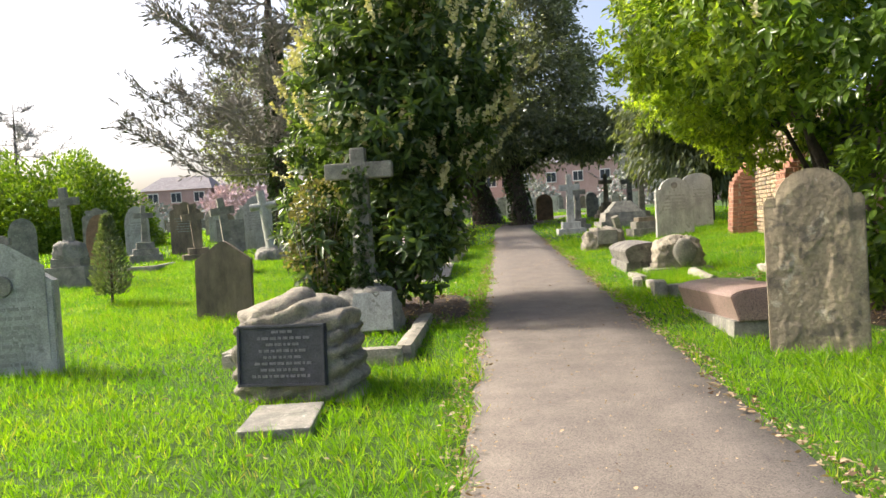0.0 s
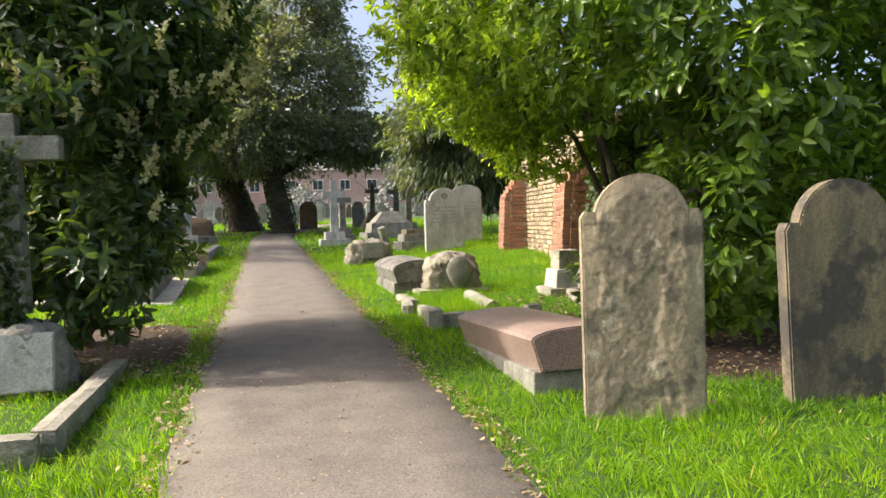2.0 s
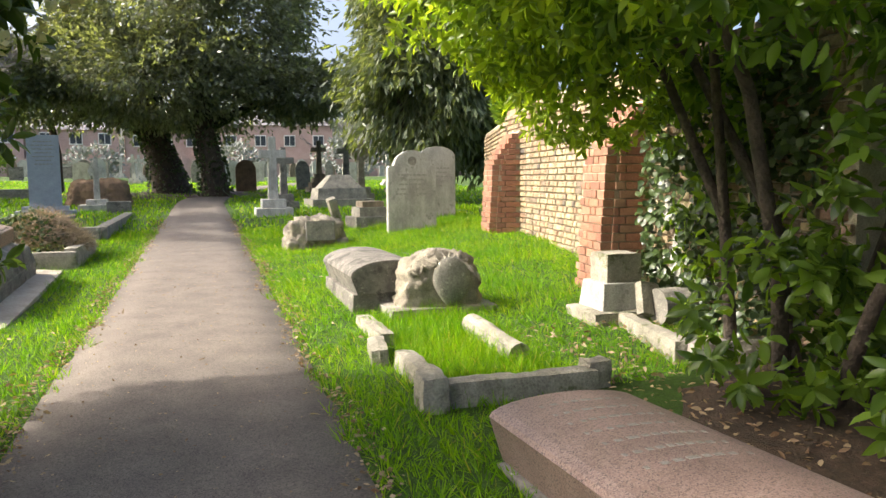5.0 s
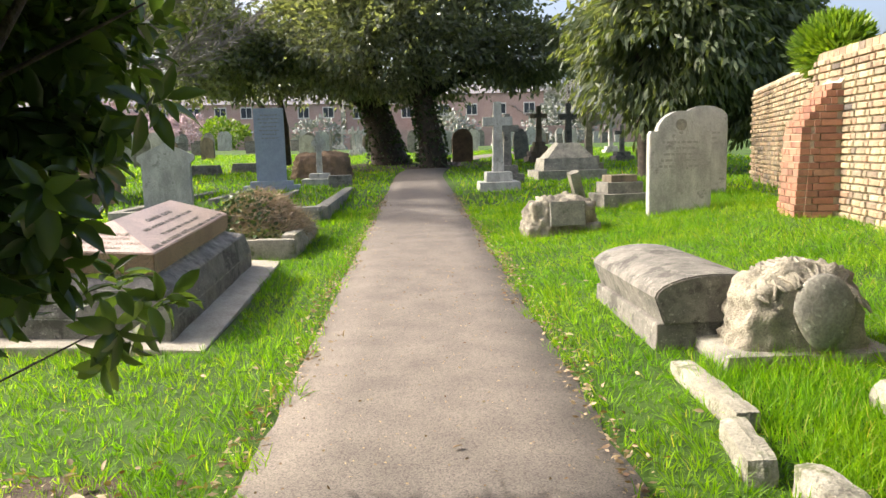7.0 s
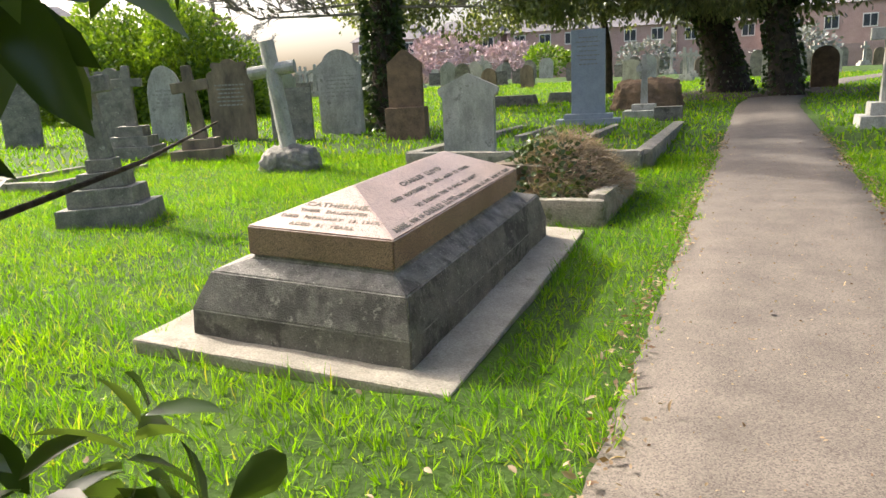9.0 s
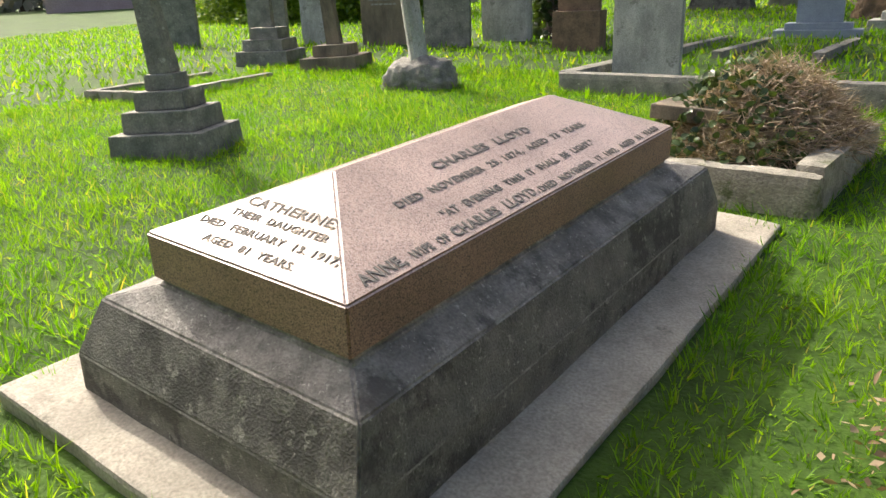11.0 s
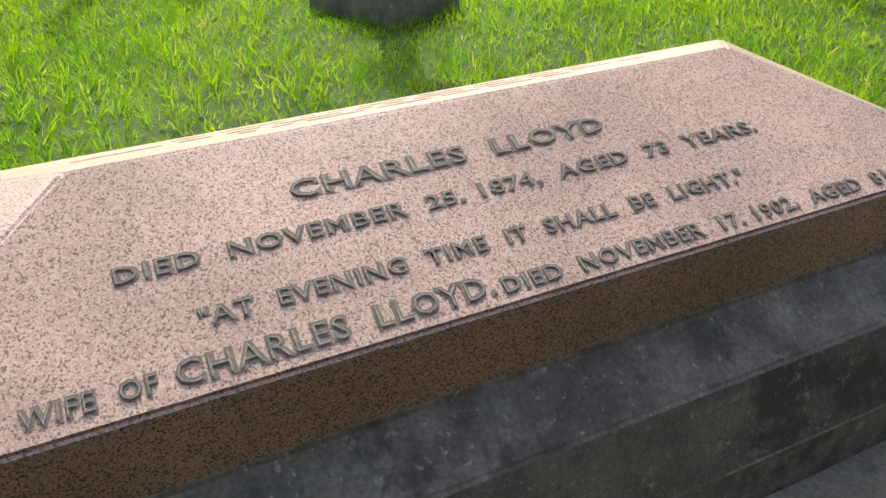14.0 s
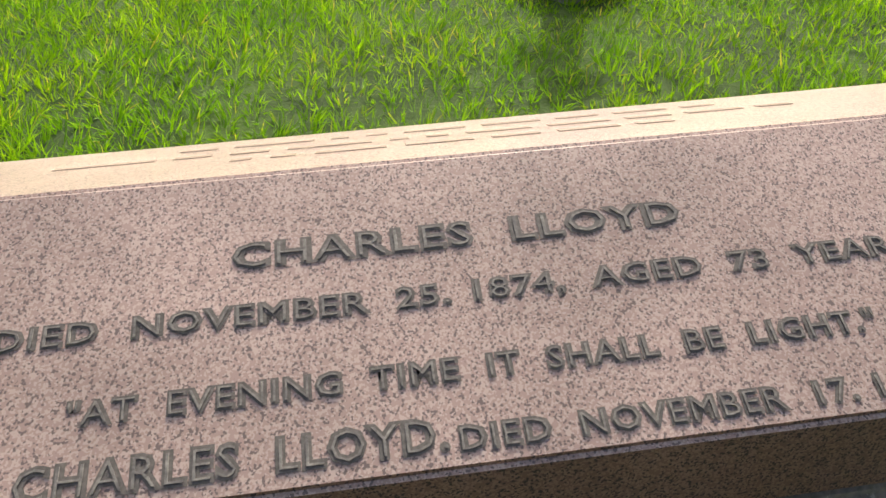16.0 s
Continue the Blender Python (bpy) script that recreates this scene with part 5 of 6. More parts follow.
big_tree("cypress_tree", 10.2, 28.5, "dark drooping cypress beyond the end of the wall", [
    ((10.2, 28.5, 4.2), (2.6, 2.4, 2.3)), ((10.3, 28.5, 7.2), (2.4, 2.2, 2.6)), ((10.2, 28.5, 10.2), (1.7, 1.7, 2.6)), ((9.5, 28, 4.6), (1.2, 1.3, 1.6)), ((12.2, 28.3, 3.6), (1.6, 1.6, 2.0)), ((11.3, 26.0, 1.7), (1.2, 1.0, 1.0))],
    330, M_CEDAR, [([(10.0, 28.5, 0.7), (10.1, 28.5, 3), (10.2, 28.5, 10)], [0.42, 0.32, 0.1]), ([(9.2, 28.0, 0.7), (9.1, 28.0, 2.2), (8.9, 28, 4.6)], [0.2, 0.16, 0.06])],
    0.3, 0.055, 1.3, gap=-0.2, rag=0.35)
big_tree("holly_tree", -5.2, 33.0, "light grey-green evergreen with an open leafy crown", [
    ((-4.0, 33, 4.7), (2.8, 2.4, 1.7)), ((-5.0, 33, 6.6), (3.0, 2.6, 1.8)), ((-6.6, 33, 4.9), (2.0, 2.0, 1.7)), ((-1.8, 34, 4.9), (2.0, 2.0, 1.5))], 220, leaf_material("grey_green_leaf", (0.09, 0.115, 0.065), (0.23, 0.26, 0.15), rough=0.4, through=0.4),
    [([(-0.9, 38.0, 0.9), (-0.9, 38.0, 2.5), (-1.2, 37.5, 5)], [0.16, 0.14, 0.08])], 0.15, 0.08, 0.2, gap=-0.02, rag=0.3)
big_tree("round_bush", -14.2, 31.0, "large rounded bright green bush behind the headstones", [
    ((-14.0, 31, 1.7), (3.6, 3.0, 3.1)), ((-15.6, 31, 1.5), (3.4, 2.8, 2.4)), ((-12.2, 30.6, 1.2), (2.5, 2.2, 2.0))], 300, M_HEDGE, [([(-14.2, 31, 0.8), (-14.2, 31, 2.5)], [0.15, 0.08])], 0.15, 0.09, -0.1, gap=-0.45, category="bush")


def bare_tree(x, y, h, r, label, mat, seed, ivy=True, n1=46, leaf=None):
    rng = random.Random(seed)
    ob = thing("bare_tree", x, y, label, "tree")
    v, f = limb([(0, 0, -0.1), (0.05, 0, h * 0.3), (-0.08, 0.05, h * 0.62), (0, 0, h)], [0.3, 0.22, 0.12, 0.02], 9)
    raw("trunk", v, f, M_BARK, ob, smooth=True)
    big, twigs, tips = [], [], []
    for i in range(n1):
        k = 0.2 + 0.78 * (i / n1)
        z = h * k
        q = rng.uniform(0, 6.283)
        reach = r * (1.05 - 0.75 * max(0, k - 0.25)) * rng.uniform(0.7, 1.1)
        p0 = Vector((0, 0, z))
        p1 = p0 + Vector((math.cos(q) * reach * 0.5, math.sin(q) * reach * 0.5, -0.03 * h + 0.25))
        p2 = p0 + Vector((math.cos(q) * reach, math.sin(q) * reach, -0.02 * h + reach * 0.34))
        big.append(limb([p0, p1, p2], [0.034, 0.02, 0.005], 5))
        for j in range(32):
            a = rng.uniform(0.2, 1.0)
            s = p0.lerp(p1, a * 2) if a < 0.5 else p1.lerp(p2, a * 2 - 1)
            d = Vector((math.cos(q + rng.uniform(-1.1, 1.1)), math.sin(q + rng.uniform(-1.1, 1.1)), rng.uniform(-0.5, 0.9))).normalized()
            m = s + d * rng.uniform(0.25, 0.55)
            e = m + (d + Vector((0, 0, 0.8))).normalized() * rng.uniform(0.2, 0.5)
            twigs.append(limb([s, m, e], [0.008, 0.006, 0.0025], 3))
            for _ in range(10):
                w = s.lerp(e, rng.random())
                tips.append((w, d + Vector((rng.uniform(-1, 1), rng.uniform(-1, 1), rng.uniform(-0.3, 1)))))
    tagged(raw("branches", *joined(big), M_TWIG, ob), kind="stuff")
    tagged(raw("twigs", *joined(twigs), mat, ob), kind="stuff")
    fine = scatter("fine_twigs", np.array([t[0] for t in tips]), np.array([t[1] for t in tips]), 0.24, 0.01, mat, (CARD_V, CARD_F), ob)
    tagged(fine, kind="stuff")
    if ivy:
        n = 3800
        z = RNG.random(n) * h * 0.6
        q = RNG.random(n) * 6.283
        rr = 0.34 * (1 - z / h) + 0.1 * RNG.random(n)
        scatter("ivy", np.stack([rr * np.cos(q), rr * np.sin(q), z], 1), np.stack([np.cos(q), np.sin(q), np.full(n, -0.5)], 1) + RNG.normal(size=(n, 3)) * 0.3, 0.12, 0.11, M_IVY, parent=ob)
    return ob


bare_tree(-3.85, 26.0, 11.5, 4.7, "tall thin-branched leafless tree with an ivy-covered trunk", M_TWIG, 5, n1=80)
# twigs paled, with the air's haze mixed into their colour
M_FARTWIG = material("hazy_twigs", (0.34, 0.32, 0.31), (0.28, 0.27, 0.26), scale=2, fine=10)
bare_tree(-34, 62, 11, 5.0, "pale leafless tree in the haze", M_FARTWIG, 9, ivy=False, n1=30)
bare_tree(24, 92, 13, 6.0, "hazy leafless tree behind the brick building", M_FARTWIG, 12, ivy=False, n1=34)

# ---- brick wall with buttresses ----
wall = new("wall_east")
WALL_Y0, WALL_LEN = 11.0, 7.5
wall_yaw = math.atan2(-0.2, 1.0)
wall.matrix_world = Matrix.Translation((7.5 + 0.2 * (WALL_Y0 - 17.7), WALL_Y0, 0.3)) @ Euler((0, 0, radians(90) + wall_yaw)).to_matrix().to_4x4()
tagged(wall, "old yellow and red stock brick wall with sloping buttresses", "wall", kind="structure")
WALL_H = 2.12
part("mortar_core", block(WALL_LEN, 0.3, WALL_H - 0.02, -0.2 + 0.2, WALL_LEN / 2, -0.17, 0), M_MORTAR, wall)


def wall_greenery():
    n = 3600
    k = RNG.random(n)
    y = 11.2 + 2.15 * k
    z = 0.35 + 1.9 * RNG.random(n) ** (0.7 + 0.8 * k)
    x = 7.5 + 0.2 * (y - 17.7) - 0.02 - 0.16 * RNG.random(n)
    at = np.stack([x, y, z], 1)
    keep = lumps(at, 5.0) > -0.25
    at = at[keep]
    n = len(at)
    ob = scatter("wall_ivy", at, RNG.normal(size=(n, 3)) * 0.5 + np.array([-0.7, -0.3, -0.5]), RNG.uniform(0.05, 0.085, n), 0.06, M_IVY, up=np.tile(np.array([-1.0, -0.3, 0.4]), (n, 1)))
    tagged(ob, "dark ivy hanging over the old brick wall", "ivy", kind="stuff")
    n = 2600
    c = np.array([7.95, 18.6, 2.62])
    d = unit(RNG.normal(size=(n, 3)))
    at = c + d * RNG.random((n, 1)) ** 0.4 * np.array([0.35, 0.55, 0.34])
    ob = scatter("wall_top_shrub", at, d + np.array([0, 0, 0.6]) + RNG.normal(size=(n, 3)) * 0.3, 0.14, 0.03, M_HEDGE, (CARD_V, CARD_F))
    tagged(ob, "bright feathery shrub rising behind the end of the wall", "shrub", kind="stuff")


wall_greenery()


def brick_mesh(l, d=0.1, h=0.061, jag=0.009):
    bm = bmesh.new()
    frustum(bm, 0, h, l, d, l, d, bev=0)
    bmesh.ops.bevel(bm, geom=list(bm.edges), offset=0.009, segments=1, affect="EDGES")
    for v in bm.verts:
        v.co += Vector((noise.noise(v.co * 40 + Vector((l * 9, 0, 0))), noise.noise(v.co * 40 + Vector((0, l * 9, 0))), noise.noise(v.co * 30))) * jag
    me = bpy.data.meshes.new("brick")
    bm.to_mesh(me)
    bm.free()
    return me


BUTTRESSES, BUTT_D = (2.5, 6.72), 0.5


def buttress_depth(z):
    """How far a buttress stands out: nearly upright, then a steep weathered slope."""
    return BUTT_D * (1 - 0.16 * z / 1.3) if z < 1.3 else BUTT_D * 0.84 * max(0.0, (1.9 - z) / 0.6) + 0.03


STRETCH = [brick_mesh(0.209 - 0.002 * i) for i in range(4)]
HEAD = [brick_mesh(0.098 - 0.002 * i) for i in range(4)]
BRICKS = []


def lay(where, length, height, x0, z0, red=False):
    rng = random.Random(len(BRICKS) + 5)
    row, z = 0, z0
    while z < z0 + height:
        x = x0 + (-0.06 if row % 2 else 0.0)
        head = bool(row % 2)
        while x < x0 + length:
            l = 0.103 if head else 0.215
            BRICKS.append((where, x + l / 2, z, head, rng.randrange(4), rng.uniform(-0.004, 0.007), red, rng.uniform(-1.0, 1.0)))
            x += l + 0.011
            head = not head
        row += 1
        z += 0.076


lay("wall", WALL_LEN, WALL_H - 0.05, 0.06, 0.0)
for s0 in BUTTRESSES:
    bt = bmesh.new()
    prof = [(-0.05, -0.1), (BUTT_D - 0.03, -0.1), (buttress_depth(1.3) - 0.03, 1.3), (-0.03, 1.92), (-0.05, 1.92)]
    a = [bt.verts.new((s0 + 0.01, y, z)) for y, z in prof]
    b = [bt.verts.new((s0 + 0.55, y, z)) for y, z in prof]
    bt.faces.new(a)
    bt.faces.new(b[::-1])
    for i in range(5):
        bt.faces.new((a[(i + 1) % 5], a[i], b[i], b[(i + 1) % 5]))
    bmesh.ops.recalc_face_normals(bt, faces=bt.faces)
    part("buttress_core", bt, M_MORTAR, wall)
cop = bmesh.new()
for i in range(50):
    frustum(cop, WALL_H - 0.03, WALL_H + 0.075, 0.143, 0.36, 0.14, 0.35, 0.075 + i * 0.15, -0.17, 0.006)
tagged(part("coping_bricks", cop, M_BRICK, wall, "brick-on-edge coping"), kind="stuff")

ret = new("wall_return")
ret.matrix_world = Matrix.Translation((7.72, 18.35, 0.3)) @ Euler((0, 0, math.atan2(1.0, 0.36))).to_matrix().to_4x4()
tagged(ret, "far length of the old brick wall past the buttress", "wall", kind="structure")
part("mortar_core", block(5.6, 0.3, WALL_H + 0.05, 0.0, 2.8, -0.17, 0), M_MORTAR, ret)
v_, f_ = [], []
rng = random.Random(8)
for c_ in range(28):
    x, k = 0.0 - 0.05 * (c_ % 2), c_ % 2
    while x < 5.5:
        me = (HEAD if k else STRETCH)[rng.randrange(4)]
        l_ = 0.103 if k else 0.215
        o_ = len(v_)
        v_ += [(q.co.x + x + l_ / 2, q.co.y - 0.035 + rng.uniform(-0.001, 0.001), q.co.z + c_ * 0.076) for q in me.vertices]
        f_ += [tuple(i + o_ for i in p.vertices) for p in me.polygons]
        x += l_ + 0.011
        k = 1 - k
tagged(raw("brickwork", v_, f_, M_BRICK, ret), kind="stuff")

# ---- far buildings ----
def window(parent, x, y, z, w, h):
    wd = part("window", block(w, 0.06, h, z, x, y, 0), M_WHITE, parent)
    for k in (-1, 1):
        part("pane", block(w * 0.4, 0.03, h * 0.82, z + h * 0.09, x + k * w * 0.23, y - 0.035, 0), M_GLASS, wd)


def house(x, y, w, d, h, label, roof_h, yaw=0.0, cols=4, storeys=2, name="house"):
    ob = thing(name, x, y, label, "house", yaw)
    part("wall", block(w, d, h + 0.5, -0.5, bev=0.02), M_FARBRICK, ob)
    part("roof", frustum(bmesh.new(), h, h + roof_h, w + 0.5, d + 0.5, w * 0.7, 0.4, bev=0.02), M_ROOF, ob)
    for s in range(storeys):
        for c in range(cols):
            window(ob, -w / 2 + (c + 0.5) * w / cols, -d / 2 - 0.02, 0.9 + s * 2.7, 1.3, 1.3)
    return ob


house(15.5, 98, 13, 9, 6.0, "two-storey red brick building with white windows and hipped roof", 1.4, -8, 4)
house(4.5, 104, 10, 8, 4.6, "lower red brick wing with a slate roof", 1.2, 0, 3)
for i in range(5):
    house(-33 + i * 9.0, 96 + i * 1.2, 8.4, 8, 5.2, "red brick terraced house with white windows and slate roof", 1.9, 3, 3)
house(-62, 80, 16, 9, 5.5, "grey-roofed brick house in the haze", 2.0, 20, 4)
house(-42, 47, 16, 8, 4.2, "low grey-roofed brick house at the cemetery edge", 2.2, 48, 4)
bw = thing("boundary_wall", -6, 84, "long low red brick boundary wall of the cemetery", "wall", 1)
for i in range(14):
    part("wall_panel", block(6.4, 0.3, 2.1, -0.3, -52 + i * 6.6, 0, 0.01), M_FARBRICK, bw)
    part("pier", block(0.45, 0.45, 2.4, -0.3, -55.3 + i * 6.6, 0, 0.01), M_FARBRICK, bw)

big_tree("pink_blossom_tree", -22, 82, "hazy pink blossoming tree by the boundary", [((-22, 82, 4.2), (4.2, 3, 2.6))], 22, M_PINKTREE, [([(-22, 82, 1.5), (-22, 82, 4)], [0.25, 0.12])], 0.45, 0.3, 0.1)
big_tree("far_bush", -9.5, 70, "yellow-green bush among far headstones", [((-9.5, 70, 3.0), (1.9, 1.6, 1.5))], 60, M_HEDGE, [([(-9.5, 70, 1.5), (-9.5, 70, 3)], [0.1, 0.06])], 0.3, 0.2, 0.0, category="bush")
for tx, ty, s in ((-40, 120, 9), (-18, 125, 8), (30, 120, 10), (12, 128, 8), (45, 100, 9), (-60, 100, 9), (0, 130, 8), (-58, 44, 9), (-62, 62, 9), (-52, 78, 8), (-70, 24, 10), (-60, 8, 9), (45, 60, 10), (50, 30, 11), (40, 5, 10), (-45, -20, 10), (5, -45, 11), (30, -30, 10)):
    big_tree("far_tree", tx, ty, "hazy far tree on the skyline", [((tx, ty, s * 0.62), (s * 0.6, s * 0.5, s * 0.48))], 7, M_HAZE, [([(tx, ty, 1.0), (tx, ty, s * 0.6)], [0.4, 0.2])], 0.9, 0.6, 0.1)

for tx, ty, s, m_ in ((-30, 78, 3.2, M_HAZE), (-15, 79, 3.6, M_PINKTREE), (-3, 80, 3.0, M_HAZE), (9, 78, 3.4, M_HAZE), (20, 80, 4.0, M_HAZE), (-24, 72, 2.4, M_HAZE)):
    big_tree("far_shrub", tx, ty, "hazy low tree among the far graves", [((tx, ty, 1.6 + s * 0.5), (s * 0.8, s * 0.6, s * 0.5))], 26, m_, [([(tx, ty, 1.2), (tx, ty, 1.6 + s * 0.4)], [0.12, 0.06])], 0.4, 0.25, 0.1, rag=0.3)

# ---- far headstones ----
rng = random.Random(21)
protos = []
for kind, mat, w, h in (("round", M_PALE, 0.7, 1.1), ("shoulder", M_PALE, 0.72, 1.25), ("gothic", M_GREY, 0.6, 1.2), ("square", M_DARK, 0.7, 0.7), ("arch", M_SAND, 0.62, 1.0)):
    protos.append(headstone(rng.uniform(-16, -12), rng.uniform(42, 50), w, h, kind, mat, "weathered headstone in the far rows", rng.uniform(-8, 8), group="far headstones"))
cpro = stepped_cross(-8, 47, 1.5, M_PALE, "stone cross in the far rows", 0, group="far crosses", steps=((0.7, 0.16), (0.5, 0.15)))
for i in range(150):
    y = rng.uniform(38, 80)
    x = rng.uniform(-0.55, 0.34) * (y - 8) + 2
    if path_left(y) - 1.2 < x < path_right(y) + 1.2 or (y < 41 and 0 < x < 7):
        continue
    o = cpro if i % 6 == 0 else rng.choice(protos)
    copy_thing(o, pose(x, y, gz(x, y), 0, rng.uniform(-4, 4), rng.uniform(-12, 12)))
for i in range(34):
    x, y = rng.uniform(-26, -7.5), rng.uniform(28, 46)
    if (x + 14.2) ** 2 + (y - 31) ** 2 < 20:
        continue
    o = cpro if i % 5 == 0 else rng.choice(protos)
    copy_thing(o, pose(x, y, gz(x, y), 0, rng.uniform(-4, 4), rng.uniform(0, 25)))
for x, y, mat in ((-3.0, 33.0, M_DARK), (-1.5, 34.5, M_GREY)):
    o = thing("low_tomb", x, y, "low dark flat tomb in the grass", "tomb", 4)
    part("slab", frustum(bmesh.new(), -0.1, 0.28, 1.5, 0.8, 1.3, 0.65), mat, o)

# ---- grass, fallen leaves ----
def turf():
    n = 530000
    x = RNG.uniform(-6.0, 8.0, n)
    y = 4.3 + 17.7 * RNG.random(n) ** 1.15
    z = np.array([0.03 * min(max(b, -10), 60) - 0.1 + 0.02 * min(max(1 - a, 0), 10) for a, b in zip(x, y)]) + BULGE(x, y)
    l, r = 1.2 + 0.0575 * y, 1.2 + 0.0575 * y + 1.57 - 0.012 * (y - 10)
    wob = 0.04 * np.sin(y * 7) + 0.03 * np.sin(y * 17 + 1)
    keep = (x < l + 0.04 + wob) | (x > r - 0.03 + wob)
    for x0, x1, y0, y1 in ((-0.24, 1.45, 14.68, 17.5), (0.33, 0.72, 7.15, 7.7), (0.5, 1.55, 18.1, 19.4), (0.5, 1.7, 10.9, 12.6), (4.9, 7.0, 9.0, 11.6)):
        keep &= ~((x > x0) & (x < x1) & (y > y0) & (y < y1))
    thin = np.sin(x * 2.1 + np.sin(y * 1.3)) * np.sin(y * 1.7 + np.sin(x * 1.9)) 
    keep &= RNG.random(n) < 0.9 + 0.12 * thin
    x, y, z, thin = x[keep], y[keep], z[keep], thin[keep]
    n = len(x)
    at = np.stack([x, y, z - 0.006], 1)
    # blades gather in tufts and splay out from the middle of each
    cell = 0.11
    jx, jy = np.floor(x / cell), np.floor(y / cell)
    h1 = np.sin(jx * 127.1 + jy * 311.7) * 43758.5453
    h2 = np.sin(jx * 269.5 + jy * 183.3) * 43758.5453
    h1, h2 = h1 - np.floor(h1), h2 - np.floor(h2)
    mx, my = (jx + 0.2 + 0.6 * h1) * cell, (jy + 0.2 + 0.6 * h2) * cell
    pull = 0.3
    at[:, 0] += (mx - x) * pull
    at[:, 1] += (my - y) * pull
    splay = np.stack([(x - mx) / cell * 1.2 + (h2 - 0.5) * 0.7, (y - my) / cell * 1.2 + (h1 - 0.5) * 0.7, np.zeros(n)], 1)
    d = RNG.normal(size=(n, 3)) * 0.33 + splay + np.array([0, 0, 0.95])
    ln = (0.042 + 0.05 * RNG.random(n)) * (0.5 + 0.95 * h1) * (1 + 0.3 * thin)
    ob = scatter("grass", at, d, ln, 0.0048 + 0.003 * RNG.random(n), M_GRASS, (BLADE_V, BLADE_F))
    tagged(ob, "short lush green spring grass", "grass", kind="stuff")
    n = 5000
    x, y = RNG.uniform(4.08, 4.9, n), RNG.uniform(11.75, 13.75, n)
    z = 0.03 * y - 0.1 + BULGE(x, y)
    ob = scatter("long_grass", np.stack([x, y, z], 1), RNG.normal(size=(n, 3)) * 0.5 + np.array([0, 0, 1.0]), RNG.uniform(0.08, 0.17, n), 0.006, M_GRASS, (BLADE_V, BLADE_F))
    tagged(ob, "long uncut grass inside the broken kerbs", "grass", kind="stuff")
    n = 95000
    x = RNG.uniform(-20, 16, n)
    y = RNG.uniform(9, 50, n)
    l = 1.2 + 0.0575 * y + 0.018 * np.maximum(0, y - 30) ** 2
    keep = ((x < l) | (x > l + 1.45)) & ((y > 20.5) | (x < -5.8) | (x > 8.0))
    x, y = x[keep], y[keep]
    z = 0.03 * y - 0.1 + 0.02 * np.clip(1 - x, 0, 10) + BULGE(x, y)
    n = len(x)
    ob = scatter("far_grass", np.stack([x, y, z - 0.01], 1), RNG.normal(size=(n, 3)) * 0.5 + np.array([0, 0, 1.0]), 0.07 + 0.06 * RNG.random(n), 0.03, M_GRASS, (BLADE_V, BLADE_F))
    tagged(ob, "short green grass between the far graves", "grass", kind="stuff")


def BULGE(x, y):
    """The rise of the ground beside the brick wall."""
    return 0.1 * np.clip(x - 4.4, 0, 2.6) * np.clip((y - 10) / 6, 0, 1) * np.clip((27 - y) / 5, 0, 1) - 0.05 * np.exp(-((x - 1.0) / 1.1) ** 2 - ((y - 15.8) / 1.9) ** 2)


turf()


def litter():
    n = 2300
    x = np.concatenate([RNG.uniform(0.9, 1.85, 400), RNG.uniform(5.0, 6.8, 130), RNG.uniform(-1, 6, 370), RNG.uniform(4.9, 7.0, 1400)])
    y = np.concatenate([RNG.uniform(10.3, 13, 400), RNG.uniform(9.2, 12.4, 130), RNG.uniform(6, 19, 370), RNG.uniform(9.0, 12.9, 1400)])
    side = RNG.random(n) < 0.5
    edge = 1.2 + 0.0575 * y + np.where(side, -0.05, 1.56) + RNG.normal(size=n) * 0.06
    x[530:750] = edge[530:750]
    z = 0.03 * y - 0.1 + 0.02 * np.clip(1 - x, 0, 10) + BULGE(x, y) + 0.035
    d = RNG.normal(size=(n, 3)) * np.array([1, 1, 0.25])
    ob = scatter("fallen_leaves", np.stack([x, y, z], 1), d, RNG.uniform(0.022, 0.06, n), RNG.uniform(0.012, 0.03, n), M_LITTER, up=np.tile(np.array([0, 0, 1.0]), (n, 1)))
    tagged(ob, "scattered dry brown and pale fallen leaves", "fallen leaves", kind="stuff")
    n = 5200
    y = 3.5 + 21 * RNG.random(n) ** 1.3
    side = RNG.random(n) < 0.5
    x = np.where(side, 1.2 + 0.0575 * y - 0.01, 1.2 + 0.0575 * y + 1.57 - 0.012 * (y - 10)) + RNG.normal(size=n) * 0.055 + 0.04 * np.sin(y * 2.3)
    z = 0.03 * y - 0.1 + 0.03
    ob = scatter("edge_litter", np.stack([x, y, z], 1), RNG.normal(size=(n, 3)) * np.array([1, 1, 0.2]), RNG.uniform(0.012, 0.045, n), RNG.uniform(0.006, 0.022, n), M_LITTER, (CARD_V, CARD_F), up=np.tile(np.array([0, 0, 1.0]), (n, 1)))
    tagged(ob, "crumbs of earth and leaf scraps along the path edges", "litter", kind="stuff")
    n = 2200
    y = RNG.uniform(4, 24, n)
    x = 1.2 + 0.0575 * y + RNG.uniform(0.03, 1.5, n)
    z = 0.03 * y - 0.1 + 0.026
    ob = scatter("path_grit", np.stack([x, y, z], 1), RNG.normal(size=(n, 3)) * np.array([1, 1, 0.1]), RNG.uniform(0.006, 0.02, n), 0.009, M_LITTER, up=np.tile(np.array([0, 0, 1.0]), (n, 1)))
    tagged(ob, "pale grit and leaf scraps on the tarmac", "grit", kind="stuff")


litter()


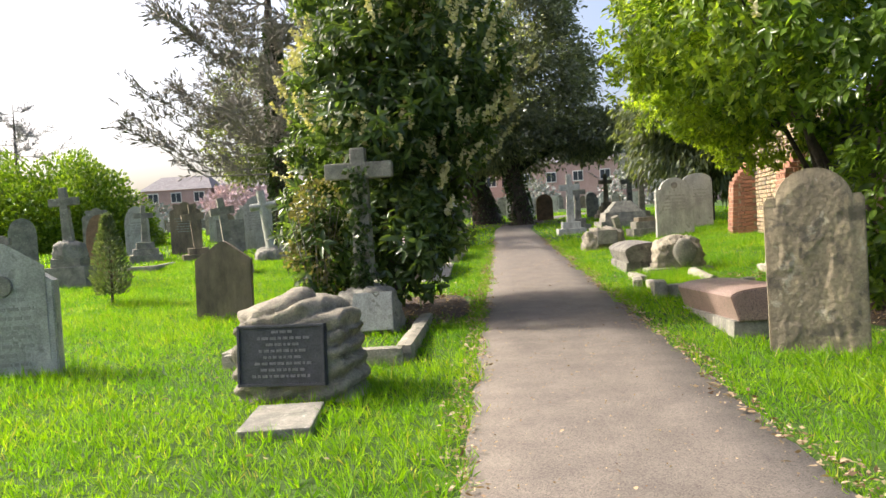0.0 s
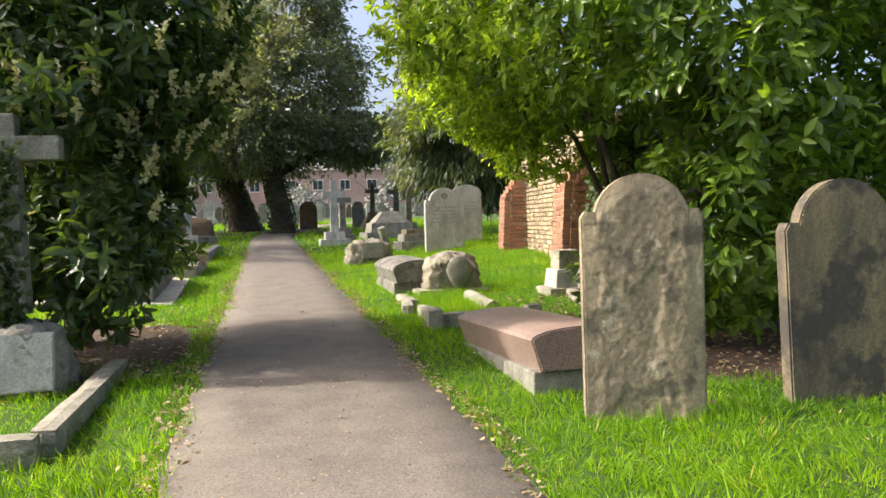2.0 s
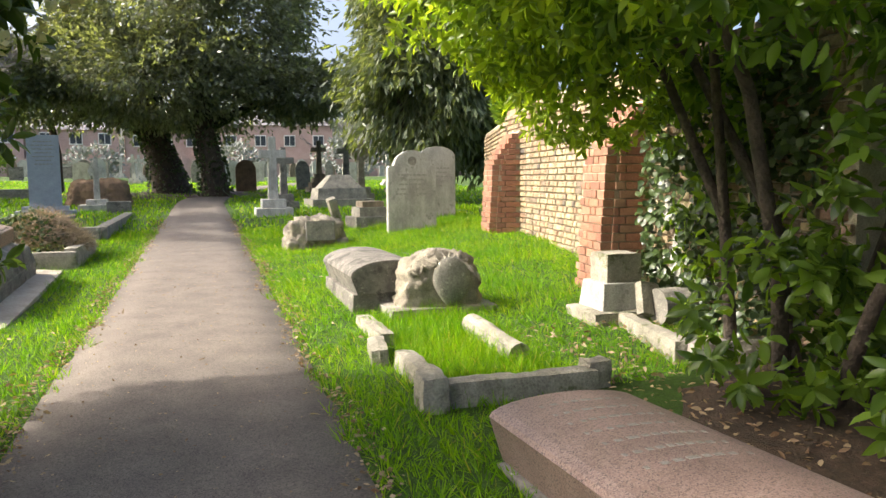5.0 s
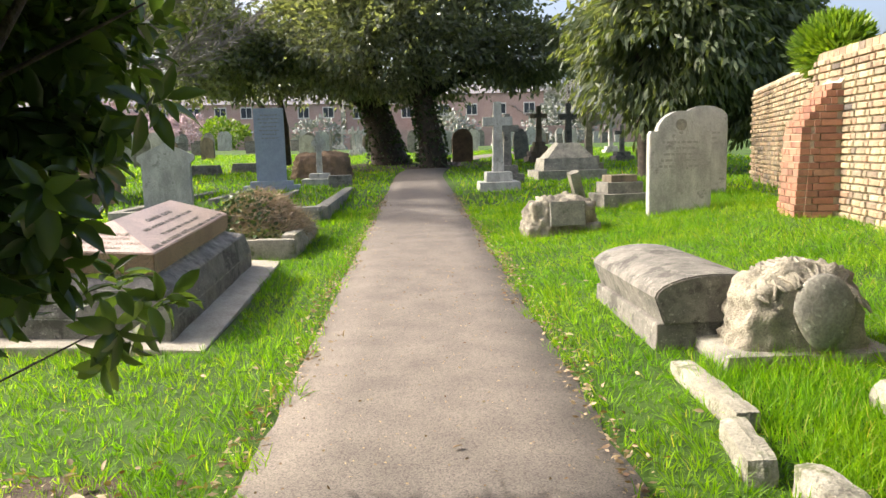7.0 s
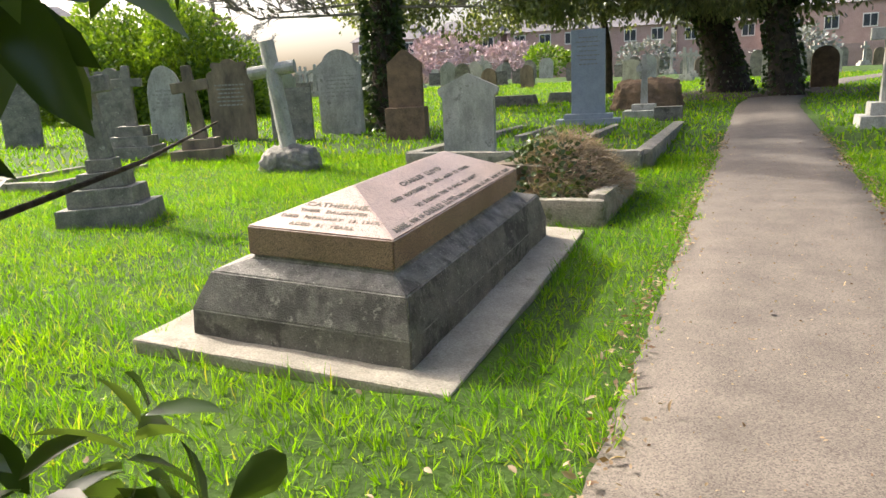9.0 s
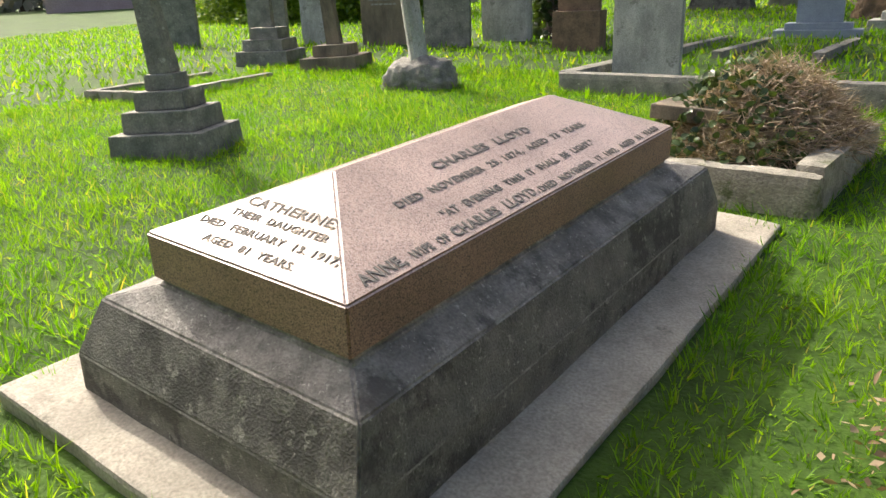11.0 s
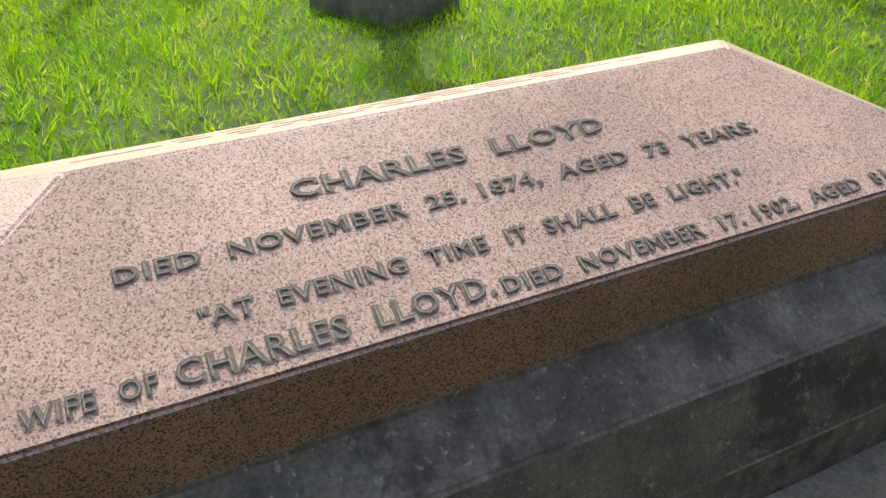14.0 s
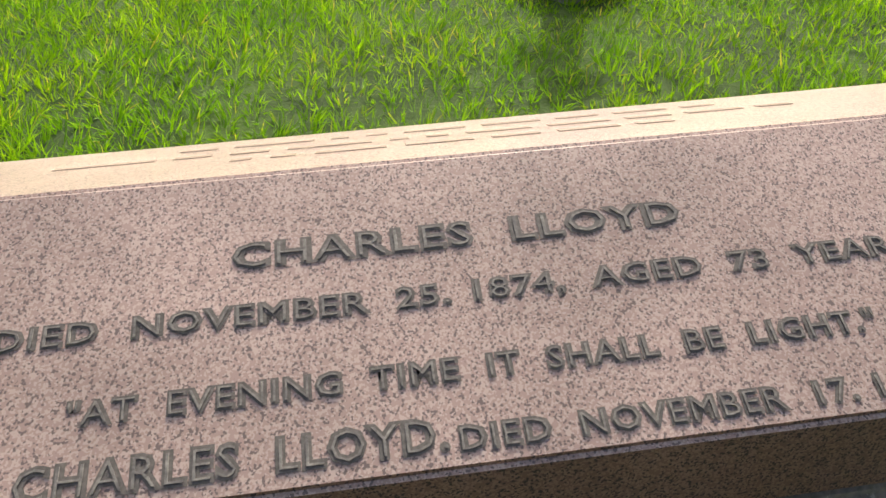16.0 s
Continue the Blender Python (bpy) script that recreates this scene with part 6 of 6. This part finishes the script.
# ---- bricks ----
def place_bricks():
    rest_v, rest_f = [], []
    singles = 0
    for where, x, z, head, k, out, red, turn in BRICKS:
        me = (HEAD if head else STRETCH)[k]
        if 3.0 < x < 6.7 and 0.35 < z < 2.0 and singles < 300:
            if not me.materials:
                me.materials.append(M_BRICK)
            b = new("brick", me)
            b.parent = wall
            b.matrix_basis = pose(x, -0.035 + out, z, 0, 0, turn)
            singles += 1
        else:
            o = len(rest_v)
            rest_v += [(v.co.x + x, v.co.y - 0.035 + out, v.co.z + z) for v in me.vertices]
            rest_f += [tuple(i + o for i in p.vertices) for p in me.polygons]
    tagged(raw("brickwork", rest_v, rest_f, M_BRICK, wall), kind="stuff")
    # red brick skins of the two buttresses
    for s0 in BUTTRESSES:
        v_, f_ = [], []
        rng = random.Random(int(s0 * 10))
        for c in range(24):
            z = c * 0.076
            depth = buttress_depth(z)
            rows = []
            x = s0 - (0.05 if c % 2 else 0)
            while x < s0 + 0.5:
                l = min(0.215 if (c + len(rows)) % 2 else 0.103, s0 + 0.56 - x)
                rows.append((x, x + l))
                x += l + 0.011
            for a, b in rows:
                a = max(a, s0)
                if b - a < 0.03:
                    continue
                bm = bmesh.new()
                frustum(bm, z, z + 0.066, b - a, 0.1, b - a, 0.1, (a + b) / 2, depth - 0.045 + rng.uniform(-0.004, 0.004), 0.005)
                bm.verts.index_update()
                o = len(v_)
                v_ += [tuple(q.co) for q in bm.verts]
                f_ += [tuple(q.index + o for q in g.verts) for g in bm.faces]
                bm.free()
            for sx in (s0 - 0.004, s0 + 0.564):
                y = 0.02 + (0.06 if c % 2 else 0)
                while y < depth - 0.11:
                    l = min(0.215, depth - 0.1 - y)
                    if l > 0.04:
                        bm = bmesh.new()
                        frustum(bm, z, z + 0.066, 0.02, l, 0.02, l, sx, y + l / 2, 0.004)
                        bm.verts.index_update()
                        o = len(v_)
                        v_ += [tuple(q.co) for q in bm.verts]
                        f_ += [tuple(q.index + o for q in g.verts) for g in bm.faces]
                        bm.free()
                    y += l + 0.011
        tagged(raw("buttress_bricks", v_, f_, M_REDBRICK, wall, "red brick buttress facing"), kind="stuff")


place_bricks()
